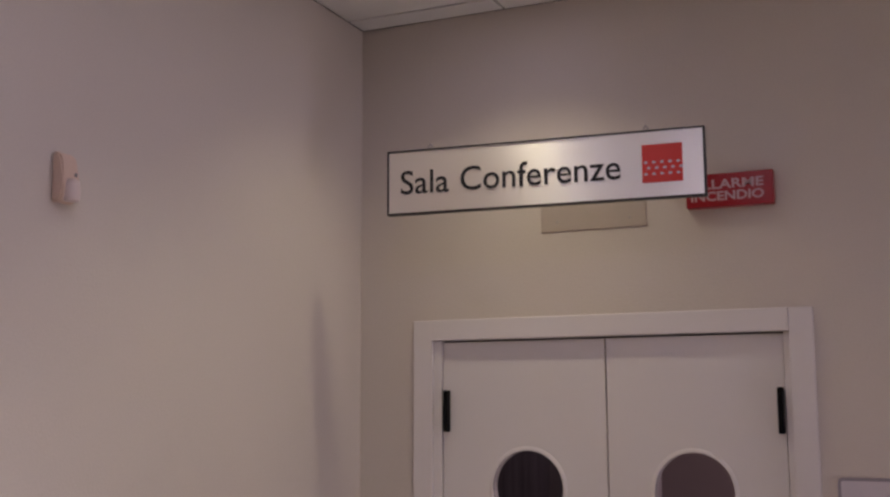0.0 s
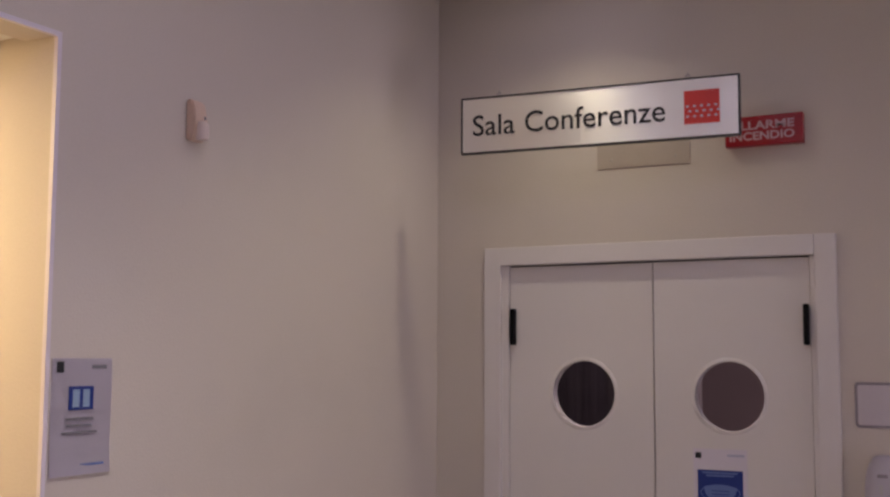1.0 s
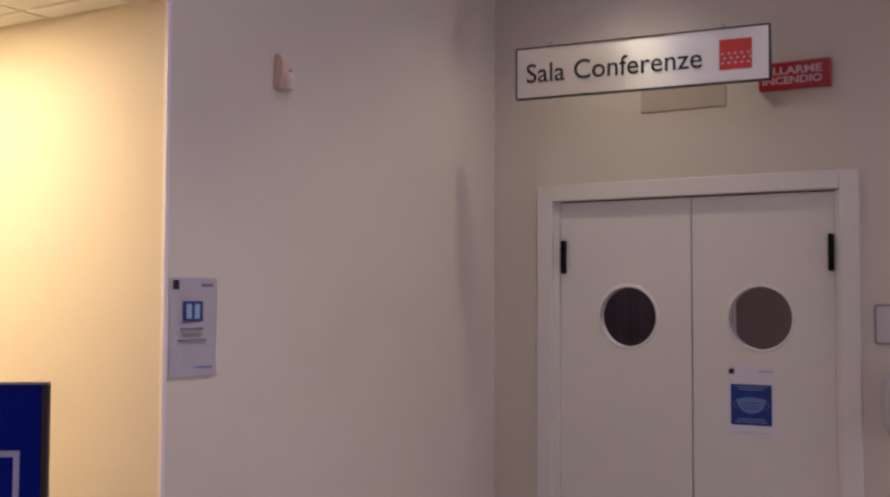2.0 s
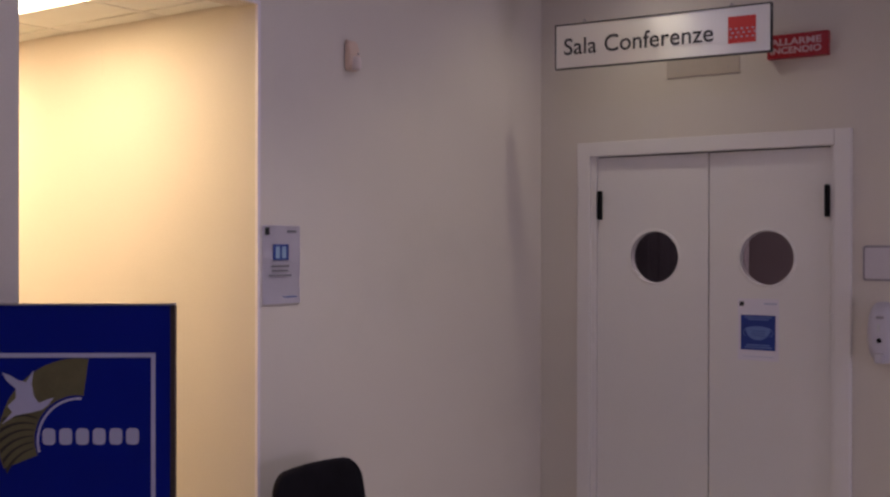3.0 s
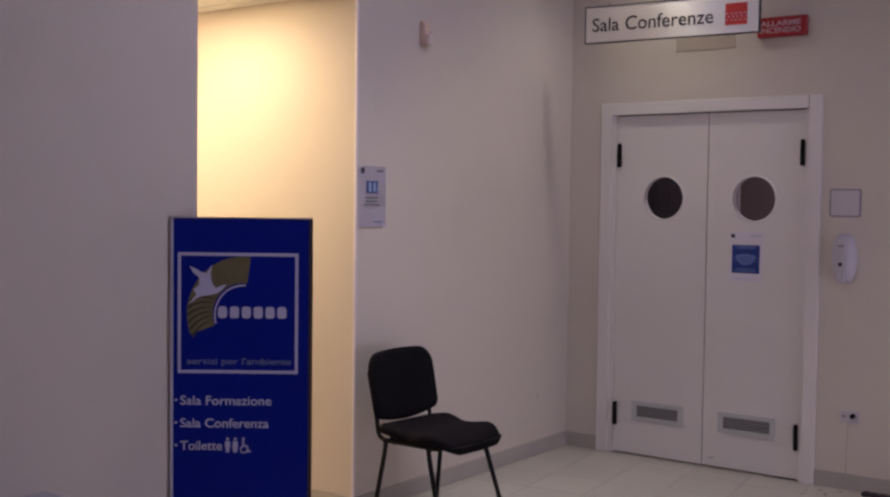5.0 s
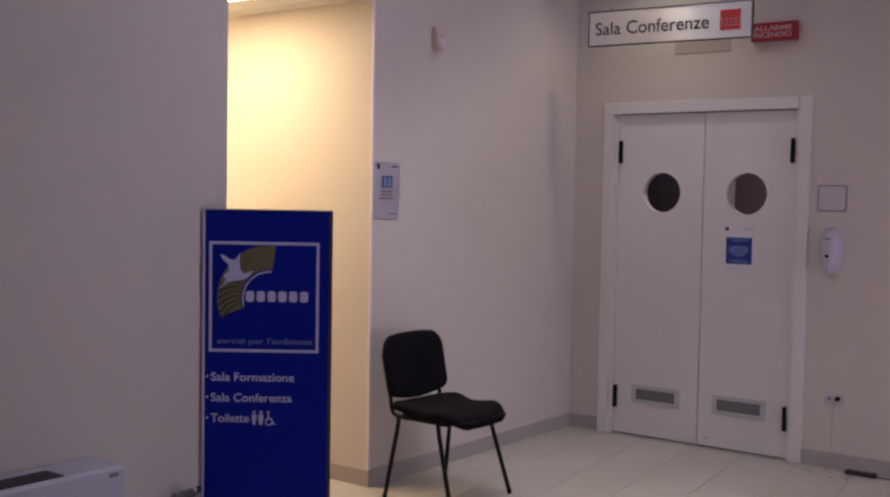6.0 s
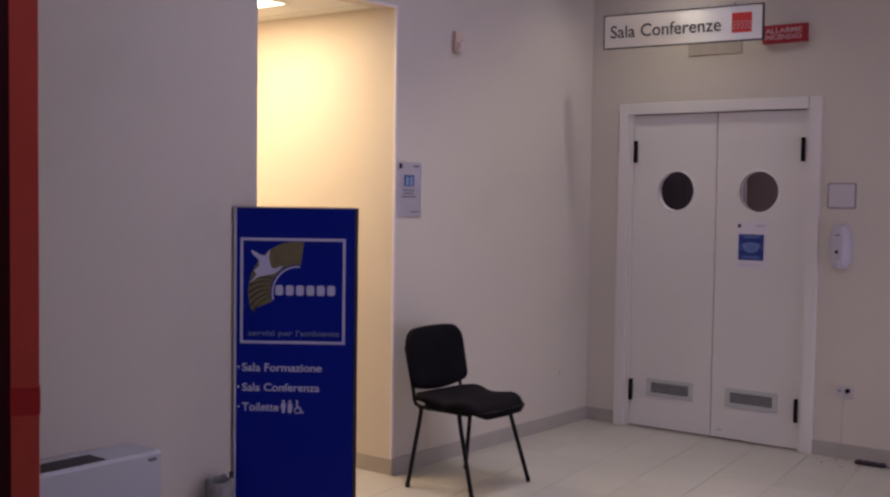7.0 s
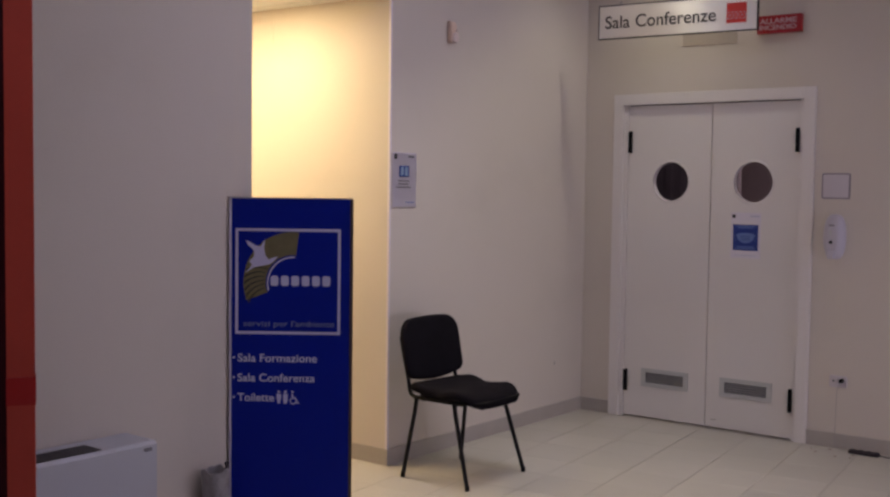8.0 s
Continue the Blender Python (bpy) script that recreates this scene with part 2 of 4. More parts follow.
solid("wall_north", boxes_bm(((-0.12, 0, -0.05), (0.29, 0.14, CEIL)), ((1.535, 0, -0.05), (XE, 0.14, CEIL)), ((0.29, 0, 2.125), (1.535, 0.14, CEIL))),
      M_WALL, "cream painted plaster wall around the double door", "wall", "structure")
solid("wall_west", boxes_bm(((-0.12, JAMB, -0.05), (0, 0, CEIL)), ((-0.12, YS, -0.05), (0, NEAR, CEIL)), ((-0.12, NEAR, HEAD), (0, JAMB, CEIL))),
      M_WALL, "cream painted plaster wall with a corridor opening", "wall", "structure")
WY0, WY1, WZ0, WZ1 = -1.50, -0.15, 0.1, 1.4      # unseen window, made up to carry the side fill
solid("wall_east", boxes_bm(((XE, YS, -0.05), (XE + 0.12, WY0, CEIL)), ((XE, WY1, -0.05), (XE + 0.12, 0.14, CEIL)), ((XE, WY0, -0.05), (XE + 0.12, WY1, WZ0)), ((XE, WY0, WZ1), (XE + 0.12, WY1, CEIL))),
      M_WALL, "cream painted wall with an added opening for the fill window", "wall", "structure")
glazing = thing("fill_window", "unseen low window with white frame, added to carry cool side fill", "window", kind="structure")
WYM = (WY0 + WY1) / 2
for a, b in ((WY0, WY0 + 0.05), (WYM - 0.03, WYM + 0.03), (WY1 - 0.05, WY1)):
    part("window_frame", box_bm((XE + 0.04, a, WZ0 + 0.05), (XE + 0.10, b, WZ1 - 0.05), 0.003), M_CASING, glazing)
for a, b in ((WZ0, WZ0 + 0.0498), (WZ1 - 0.0498, WZ1)):
    part("window_frame", box_bm((XE + 0.04, WY0, a), (XE + 0.10, WY1, b), 0.003), M_CASING, glazing)
for a, b in ((WY0 + 0.051, WYM - 0.031), (WYM + 0.031, WY1 - 0.051)):
    part("pane", box_bm((XE + 0.066, a, WZ0 + 0.051), (XE + 0.074, b, WZ1 - 0.051)), M_GLASS, glazing, "clear glass pane").visible_shadow = False
solid("wall_south", boxes_bm(((-0.12, YS - 0.12, -0.05), (XE + 0.12, YS, CEIL))), M_WALL, "plain cream painted wall", "wall", "structure")
solid("wall_corridor_north", boxes_bm(((-3.2, JAMB, -0.05), (-0.12, JAMB + 0.12, CORR + 0.1))), M_WALL, "cream corridor wall lit by a warm lamp", "wall", "structure")
solid("wall_corridor_south", boxes_bm(((-3.2, NEAR - 0.12, -0.05), (-0.12, NEAR, CORR + 0.1))), M_WALL, "cream painted corridor wall", "wall", "structure")
solid("wall_corridor_end", boxes_bm(((-3.32, NEAR - 0.12, -0.05), (-3.2, JAMB + 0.12, CORR + 0.1))), M_WALL, "cream painted corridor end wall", "wall", "structure")


def ceiling_bm(x0, x1, y0, y1, z, gx, gy, step, gap, hole=None):
    """Panels between recessed joints; the panels' undersides lie at z."""
    xs = sorted({x0, x1, *[gx + k * step for k in range(-40, 40) if x0 < gx + k * step < x1]})
    ys = sorted({y0, y1, *[gy + k * step for k in range(-40, 40) if y0 < gy + k * step < y1]})
    bm = bmesh.new()
    for xa, xb in zip(xs, xs[1:]):
        for ya, yb in zip(ys, ys[1:]):
            box_bm((xa + gap, ya + gap, z), (xb - gap, yb - gap, z + 0.02), 0, bm)
    return bm


solid("ceiling", ceiling_bm(0, XE, YS, 0, CEIL, 0.585, -0.12, 0.6, 0.006), M_CEIL, "white suspended ceiling of square mineral panels", "ceiling", "structure")
solid("ceiling_slab", boxes_bm(((-0.12, YS - 0.12, CEIL + 0.012), (XE + 0.12, 0.14, CEIL + 0.1))), M_GRID, "grey grid and slab above the ceiling panels", "ceiling", "structure")
solid("ceiling_corridor", ceiling_bm(-3.2, -0.12, NEAR, JAMB, CORR, -0.522, -2.2, 0.6, 0.008), M_CEIL, "pale panelled corridor ceiling", "ceiling", "structure")
solid("ceiling_corridor_slab", boxes_bm(((-3.2, NEAR, CORR + 0.012), (-0.12, JAMB, CORR + 0.1))), M_GRID, "grid above the corridor ceiling panels", "ceiling", "structure")

# the room behind the double door
solid("wall_conference_back", boxes_bm(((-1.6, 3.4, -0.05), (3.6, 3.52, 3.05))), M_CONF, "plain wall of the dim conference room", "wall", "structure")
solid("wall_conference_west", boxes_bm(((-1.72, 0.14, -0.05), (-1.6, 3.52, 3.05))), M_CONF, "plain side wall of the dim conference room", "wall", "structure")
solid("wall_conference_east", boxes_bm(((3.6, 0.14, -0.05), (3.72, 3.52, 3.05))), M_CONF, "plain side wall of the dim conference room", "wall", "structure")
solid("wall_conference_south", boxes_bm(((-1.72, 0.02, -0.05), (-0.12, 0.14, 3.05))), M_CONF, "plain front wall of the dim conference room", "wall", "structure")
solid("ceiling_conference", boxes_bm(((-1.72, 0.14, 3.0), (3.72, 3.52, 3.1))), M_CEIL, "white ceiling of the conference room", "ceiling", "structure")

# skirting
SK = 0.09
solid("baseboard", boxes_bm(((0, JAMB, 0), (0.011, -0.011, SK)), ((0.0, -0.011, 0), (0.226, 0, SK)), ((1.601, -0.011, 0), (XE, 0, SK)), ((0, YS, 0), (0.011, NEAR, SK)),
                            ((-3.2, JAMB - 0.011, 0), (0.011, JAMB, SK)), ((-3.2, NEAR, 0), (0.0, NEAR + 0.011, SK))),
      M_SKIRT, "grey-beige stoneware skirting along the walls", "baseboard", "structure")

# pale corner profile round the corridor's opening
L, q = 0.012, 0.0018
M_GUARD = material("corner_profile", (0.72, 0.66, 0.72), 0.45, vary=0.04, scale=12)
guard = thing("trim", "pale metal corner profile along the corridor opening", "corner profile", kind="structure")
part("upright", prism_bm([(-L, JAMB), (-L, JAMB - q), (q, JAMB - q), (q, JAMB + L), (0, JAMB + L), (0, JAMB)], SK, HEAD - q, lambda u, v, h: (u, v, h)), M_GUARD, guard)
part("head_strip", prism_bm([(-L, HEAD), (-L, HEAD - q), (q, HEAD - q), (q, HEAD + L), (0, HEAD + L), (0, HEAD)], NEAR, JAMB + L, lambda u, v, h: (u, h, v)), M_GUARD, guard)

# ---- double door ----
door = thing("door_1", "closed white double door with round portholes and vents", "double door", kind="structure")
part("casing_side", box_bm((0.227, -0.022, 0), (0.300, 0.05, 2.18), 0.003), M_CASING, door)
part("casing_side", box_bm((1.528, -0.022, 0), (1.601, 0.05, 2.18), 0.003), M_CASING, door)
part("casing_head", box_bm((0.300, -0.028, 2.107), (1.528, 0.05, 2.18), 0.004), M_CASING, door)
part("inner_frame", box_bm((0.300, -0.006, 0), (0.330, 0.06, 2.107), 0.002), M_CASING, door)
part("inner_frame", box_bm((1.508, -0.006, 0), (1.528, 0.06, 2.107), 0.002), M_CASING, door)
part("door_stop", boxes_bm(((0.33, 0.055, 0), (0.345, 0.075, 2.1)), ((1.495, 0.055, 0), (1.508, 0.075, 2.1)), ((0.33, 0.055, 2.085), (1.508, 0.075, 2.105))), M_CASING, door)
part("seal", boxes_bm(((0.330, 0.018, 2.1005), (1.508, 0.04, 2.107))), M_SEAL, door, "grey rubber seal strip")


def plate_with_hole(x0, x1, z0, z1, cx, cz, r, y0, y1, sides=48):
    bm = bmesh.new()
    angles = sorted({*[2 * math.pi * k / sides for k in range(sides)],
                     *[math.atan2(z - cz, x - cx) % (2 * math.pi) for x in (x0, x1) for z in (z0, z1)]})
    rows = []
    for a in angles:
        c, s = math.cos(a), math.sin(a)
        k = min(((x1 - cx) / c if c > 1e-9 else (x0 - cx) / c if c < -1e-9 else 1e9), ((z1 - cz) / s if s > 1e-9 else (z0 - cz) / s if s < -1e-9 else 1e9))
        rows.append([bm.verts.new(p) for p in ((cx + r * c, y0, cz + r * s), (cx + k * c, y0, cz + k * s), (cx + k * c, y1, cz + k * s), (cx + r * c, y1, cz + r * s))])
    for ra, rb in zip(rows, rows[1:] + rows[:1]):
        for i in range(4):
            bm.faces.new((ra[i], rb[i], rb[(i + 1) % 4], ra[(i + 1) % 4]))
    return bm


def leaf(x0, x1, cx, vx0, vx1, vz0, vz1, hx):
    ob = part("door_leaf", plate_with_hole(x0, x1, 0.013, 2.1, cx, 1.598, 0.1275, 0.004, 0.048), M_DOOR, door)
    part("porthole_ring", lathe_bm([(0.127, 0.006), (0.127, 0.002), (0.129, 0.0004), (0.135, 0.001), (0.140, 0.0028), (0.141, 0.004)], (cx, 0.0, 1.598), "y", 56), M_CASING, ob, "white moulded porthole ring", True)
    pane = part("pane", lathe_bm([(0.0005, 0.005), (0.127, 0.005), (0.127, 0.010), (0.0005, 0.010)], (cx, 0.0, 1.598), "y", 48), M_GLASS, ob, "round glass pane")
    pane.visible_shadow = False
    fr = 0.026
    part("vent_frame", boxes_bm(((vx0, -0.003, vz0), (vx1, 0.004, vz0 + fr)), ((vx0, -0.003, vz1 - fr), (vx1, 0.004, vz1)), ((vx0, -0.003, vz0 + fr), (vx0 + fr + 0.006, 0.004, vz1 - fr)), ((vx1 - fr - 0.006, -0.003, vz0 + fr), (vx1, 0.004, vz1 - fr))), M_GRILLE, ob, "pale aluminium vent frame")
    part("vent_backing", box_bm((vx0 + fr, 0.0015, vz0 + fr), (vx1 - fr, 0.0035, vz1 - fr)), M_DARK, ob)
    n = 5
    for k in range(n):
        z = vz0 + fr + (k + 0.5) * (vz1 - vz0 - 2 * fr) / n
        part("slat", prism_bm([(0.001, z - 0.0046), (-0.0022, z - 0.0042), (-0.0026, z - 0.003), (0.001, z + 0.0024)], vx0 + fr + 0.006, vx1 - fr - 0.006, lambda u, v, h: (h, u, v)), M_SLAT, ob)
    for z in (1.859, 0.251):
        part("hinge", box_bm((hx - 0.0095, -0.026, z - 0.073), (hx + 0.0095, 0.004, z + 0.073), 0.006), M_BLACK, ob, "black plastic covered hinge")
    return ob


leaf(0.333, 0.9265, 0.646, 0.466, 0.804, 0.219, 0.341, 0.352)
leaf(0.9325, 1.505, 1.212, 1.027, 1.372, 0.219, 0.341, 1.493)

# dark cloth in the dim room behind
fold = [(0.42 - 2.0 * k / 120, 1.55 + 0.0025 * math.sin(k * 0.9) + 0.0012 * math.sin(k * 2.3)) for k in range(121)]
solid("curtain", prism_bm(fold + [(x, y + 0.006) for x, y in fold[::-1]], 0.1, 2.9, lambda u, v, h: (u, v, h)), M_CURTAIN, "dark grey hanging curtain behind the porthole", "curtain")
# made-up translucent strip that gives the right pane its pale band
band_mat = bpy.data.materials.new("translucent_band")
band_mat.use_nodes = True
nn = band_mat.node_tree.nodes
tl, df, mx = nn.new("ShaderNodeBsdfTranslucent"), nn.new("ShaderNodeBsdfDiffuse"), nn.new("ShaderNodeMixShader")
tl.inputs["Color"].default_value = (0.80, 0.755, 0.77, 1)
df.inputs["Color"].default_value = (0.80, 0.755, 0.77, 1)
band_mat.node_tree.links.new(df.outputs[0], mx.inputs[1])
band_mat.node_tree.links.new(tl.outputs[0], mx.inputs[2])
mx.inputs[0].default_value = 0.8
band_mat.node_tree.links.new(mx.outputs[0], nn["Material Output"].inputs["Surface"])
band_line = [(0.93 + 0.140 * k / 40, 0.158 + 0.004 * math.sin(k * 0.8)) for k in range(41)]
solid("pane_band", prism_bm(band_line + [(x, y + 0.002) for x, y in band_line[::-1]], 0.05, 2.9, lambda u, v, h: (u, v, h)), band_mat, "pale translucent strip added behind the porthole for its lighter band", "curtain")

# ---- ceiling lamps ----
def downlight(x, y):
    ob = thing("ceiling_downlight", "round recessed ceiling downlight with white rim", "ceiling lamp", "room downlights")
    part("rim", lathe_bm([(0.085, -0.002), (0.088, -0.007), (0.108, -0.006), (0.112, 0.0), (0.085, 0.0)], (x, y, CEIL - 0.001)), M_CASING, ob, "", True)
    part("lens", lathe_bm([(0.0005, -0.001), (0.084, -0.001), (0.084, -0.0002), (0.0005, -0.0002)], (x, y, CEIL - 0.001)), M_GLOW, ob, "glowing frosted lens")


for lx, ly, watts, cone, tone in DOWNLIGHTS:
    downlight(lx, ly)
# fittings for the added fill panels
for lx, ly, watts in FILL_PANELS:
    ob = thing("fill_panel_lamp", "square flush ceiling lamp out of view, added as room fill", "ceiling lamp", "room panel lamps")
    z = CEIL - 0.001
    part("frame", boxes_bm(((lx - 0.295, ly - 0.295, z - 0.008), (lx + 0.295, ly - 0.275, z)), ((lx - 0.295, ly + 0.275, z - 0.008), (lx + 0.295, ly + 0.295, z)),
                           ((lx - 0.295, ly - 0.275, z - 0.008), (lx - 0.275, ly + 0.275, z)), ((lx + 0.275, ly - 0.275, z - 0.008), (lx + 0.295, ly + 0.275, z))), M_CASING, ob)
    part("diffuser", box_bm((lx - 0.275, ly - 0.275, z - 0.005), (lx + 0.275, ly + 0.275, z - 0.001)), M_GLOW, ob, "glowing frosted diffuser")
# the inner lamp is an added copy of the outer one
for lx, watts in CORRIDOR:
    lamp = thing("corridor_ceiling_lamp", "rectangular recessed lamp glowing warm in the corridor ceiling", "ceiling lamp", "corridor lamps")
    x0, x1, z = lx - 0.30, lx + 0.305, CORR
    part("frame", boxes_bm(((x0, -2.93, z - 0.006), (x1, -2.915, z)), ((x0, -2.465, z - 0.006), (x1, -2.45, z)), ((x0, -2.915, z - 0.006), (x0 + 0.015, -2.465, z)), ((x1 - 0.015, -2.915, z - 0.006), (x1, -2.465, z))), M_CASING, lamp)
    part("diffuser", box_bm((x0 + 0.015, -2.915, z - 0.004), (x1 - 0.015, -2.465, z - 0.001)), M_WARMGLOW, lamp, "glowing warm white diffuser")

# ---- hanging sign ----
SX, SW, SB, ST, SY = 0.832, 1.0335, 2.4985, 2.7145, -0.3575
SL, SR = SX - SW / 2, SX + SW / 2
sign = thing("hanging_sign", "long white brushed sign with black edge hanging on wires", "sign")
part("panel", box_bm((SL + 0.006, SY - 0.011, SB + 0.006), (SR - 0.006, SY + 0.011, ST - 0.006)), M_SIGN, sign, "brushed white panel")
e = 0.0065
part("edge_strip", box_bm((SL, SY - 0.013, ST - e), (SR, SY + 0.013, ST), 0.002), M_SIGNEDGE, sign, "black edge strip")
part("edge_strip", box_bm((SL, SY - 0.013, SB), (SR, SY + 0.013, SB + e), 0.002), M_SIGNEDGE, sign)
part("edge_strip", box_bm((SL, SY - 0.0128, SB + e), (SL + e, SY + 0.0128, ST - e)), M_SIGNEDGE, sign)
part("edge_strip", box_bm((SR - e, SY - 0.0128, SB + e), (SR, SY + 0.0128, ST - e)), M_SIGNEDGE, sign)
words("lettering", "Sala", M_INK, sign, north(SL + 0.0485, 2.5655, SY - 0.0118), 0.167, 0.079, 0.0006, 0.004, "black lettering")
words("lettering", "Conferenze", M_INK, sign, north(SL + 0.2555, 2.5655, SY - 0.0118), 0.520, 0.080, 0.0006, 0.004, "black lettering")
LX = SL + 0.8423
part("logo_square", box_bm((LX, SY - 0.0125, 2.549), (LX + 0.1224, SY - 0.0112, 2.667)), M_RED, sign, "red logo square")
for row, z in enumerate((2.6115, 2.594, 2.5755)):
    for k in range(5):
        cx = LX + 0.0115 + 0.0245 * k + (0.0085 if row == 1 else 0)
        part("logo_dot", prism_bm(rounded(0.011, 0.008, 0.0035, 3, cx, z), SY - 0.0125, SY - 0.0134, lambda u, v, h: (u, h, v)), M_WHITEP, sign)
for x in (SL + 0.150, SL + 0.855):
    part("hook", tube_bm([(x - 0.006, SY, ST), (x - 0.006, SY, ST + 0.009), (x, SY, ST + 0.017), (x + 0.005, SY, ST + 0.010), (x + 0.005, SY, ST)], 0.0026, 8), M_BORDER, sign, "small steel hook")
    part("wire", tube_bm([(x, SY, ST + 0.015), (x, SY, CEIL)], 0.00025, 6), M_STEEL, sign, "thin steel wire")

# the sign hangs a little askew to the wall
sign.matrix_world = Matrix.Translation((SX, SY, 0)) @ Matrix.Rotation(radians(4.72), 4, "Z") @ Matrix.Translation((-SX, -SY, 0))

# ---- on the door wall ----
alarm = thing("fire_alarm_sign", "red fire alarm light box with pale lettering", "alarm sign")
part("housing", box_bm((1.226, -0.040, 2.513), (1.504, 0.0, 2.622), 0.004), M_ALARM, alarm)
words("lettering", "ALLARME", M_ALARMTXT, alarm, north(1.243, 2.571, -0.0405), 0.232, 0.031, 0.0006, 0.026, "pale lettering")
words("lettering", "INCENDIO", M_ALARMTXT, alarm, north(1.243, 2.532, -0.0405), 0.232, 0.031, 0.0006, 0.026, "pale lettering")

# nearly flush, a bit darker than the wall paint
box = thing("emergency_light", "flat dull cream emergency light above the door", "emergency light")
part("housing", box_bm((0.712, -0.003, 2.472), (1.085, 0.0, 2.62), 0.001), M_CREAM, box)
part("diffuser", box_bm((0.716, -0.0052, 2.475), (1.081, -0.0032, 2.616), 0.0008), M_DIFFUSER, box, "dull cream diffuser")
part("screw_cap", lathe_bm([(0.0005, -0.0068), (0.004, -0.0065), (0.005, -0.0053)], (0.772, 0, 2.506), "y", 14), M_SKIRT, box)
part("screw_cap", lathe_bm([(0.0005, -0.0068), (0.004, -0.0065), (0.005, -0.0053)], (1.028, 0, 2.506), "y", 14), M_SKIRT, box)

plate = thing("wall_plate", "square white wall plate with grey rounded border", "wall plate")
part("border", prism_bm(rounded(0.170, 0.156, 0.014, 5, 1.733, 1.579), 0.0, -0.007, lambda u, v, h: (u, h, v)), M_BORDER, plate, "grey rounded border")
part("face", prism_bm(rounded(0.151, 0.137, 0.008, 5, 1.733, 1.579), -0.0071, -0.0085, lambda u, v, h: (u, h, v)), M_PLATE, plate, "pale square face")

# sanitiser dispenser
disp = thing("sanitiser_dispenser", "white oval hand sanitiser dispenser on the wall", "dispenser")


def oval_body(cx, cz, w, h, d, n=14, sides=36):
    bm = bmesh.new()
    rows = []
    for i in range(n + 1):
        s = i / n
        k = math.cos(s * math.pi / 2) ** 0.55 if i < n else 0.0
        y = -d * math.sin(s * math.pi / 2)
        rows.append([bm.verts.new((cx + w / 2 * k * math.copysign(abs(math.cos(2 * math.pi * j / sides)) ** 0.62, math.cos(2 * math.pi * j / sides)), y,
                                   cz + h / 2 * k * math.sin(2 * math.pi * j / sides))) for j in range(sides)])
    for ra, rb in zip(rows, rows[1:]):
        for j in range(sides):
            bm.faces.new((ra[j], ra[(j + 1) % sides], rb[(j + 1) % sides], rb[j]))
    bmesh.ops.remove_doubles(bm, verts=bm.verts[:], dist=1e-5)
    return bm


part("shell", oval_body(1.737, 1.275, 0.132, 0.272, 0.075), M_WHITEP, disp, "white oval shell", True)
part("label_strip", prism_bm(rounded(0.010, 0.034, 0.003, 4, 1.732, 1.300), -0.060, -0.0752, lambda u, v, h: (u, h, v)), M_GRILLE, disp, "small grey print strip")
part("window", prism_bm(rounded(0.034, 0.012, 0.005, 5, 1.737, 1.345), -0.058, -0.0735, lambda u, v, h: (u, h, v)), M_BORDER, disp, "grey level window")
part("sensor", lathe_bm([(0.0005, -0.080), (0.010, -0.079), (0.012, -0.060)], (1.735, 0, 1.245), "y", 20), M_BLACK, disp, "black sensor eye")
part("nozzle", box_bm((1.716, -0.088, 1.146), (1.757, -0.045, 1.192), 0.008), M_WHITEP, disp, "pale nozzle block")

sock = thing("wall_socket", "white double wall socket low beside the door", "socket")
part("plate", prism_bm(rounded(0.104, 0.070, 0.008, 4, 1.785, 0.405), 0.0, -0.009, lambda u, v, h: (u, h, v)), M_PLATE, sock)
part("socket_hole", lathe_bm([(0.0005, -0.0095), (0.007, -0.0095), (0.008, -0.0088)], (1.757, 0, 0.408), "y", 20), M_PRINTGREY, sock)
plug = thing("plug_with_cable", "black plug in the socket with a thin cable hanging down", "plug")
part("plug", lathe_bm([(0.0005, -0.040), (0.009, -0.040), (0.013, -0.033), (0.0135, -0.009), (0.0005, -0.009)], (1.808, 0, 0.413), "y", 20), M_BLACK, plug, "", True)
part("cable", tube_bm([(1.806, -0.040, 0.402), (1.792, -0.046, 0.36), (1.780, -0.016, 0.28), (1.776, -0.0135, 0.16), (1.776, -0.0145, 0.05), (1.79, -0.035, 0.008), (1.83, -0.06, 0.005), (1.90, -0.075, 0.006)], 0.0013, 8), M_CABLE, plug, "thin grey cable", True)
strip = thing("power_strip", "black power strip lying on the floor by the wall", "power strip")
part("body", box_bm((1.885, -0.100, 0.0), (2.06, -0.060, 0.024), 0.008), M_STRIP, strip)
part("cable", tube_bm([(2.058, -0.079, 0.012), (2.09, -0.080, 0.006), (2.16, -0.070, 0.004), (2.30, -0.060, 0.004), (2.60, -0.050, 0.004)], 0.0035, 8), M_STRIP, strip, "dark cable along the wall", True)
for k in range(4):
    part("outlet", lathe_bm([(0.0005, 0.0265), (0.013, 0.0265), (0.015, 0.024)], (1.912 + 0.043 * k, -0.079, 0), "z", 16), M_DARK, strip)
bm = bmesh.new()
rs = random.Random(4)
for k in range(18):
    x, y, r = 1.60 + 0.36 * rs.random(), -0.05 - 0.20 * rs.random(), 0.004 + 0.011 * rs.random() ** 2
    turn = [(r * (0.6 + 0.4 * rs.random()) * math.cos(2 * math.pi * q / 6), 0.7 * r * (0.6 + 0.4 * rs.random()) * math.sin(2 * math.pi * q / 6)) for q in range(6)]
    low = [bm.verts.new((x + a, y + b, 0.0)) for a, b in turn]
    top = [bm.verts.new((x + 0.7 * a, y + 0.7 * b, 0.3 * r)) for a, b in turn]
    bm.faces.new(top)
    for q in range(6):
        bm.faces.new((low[q], low[(q + 1) % 6], top[(q + 1) % 6], top[q]))
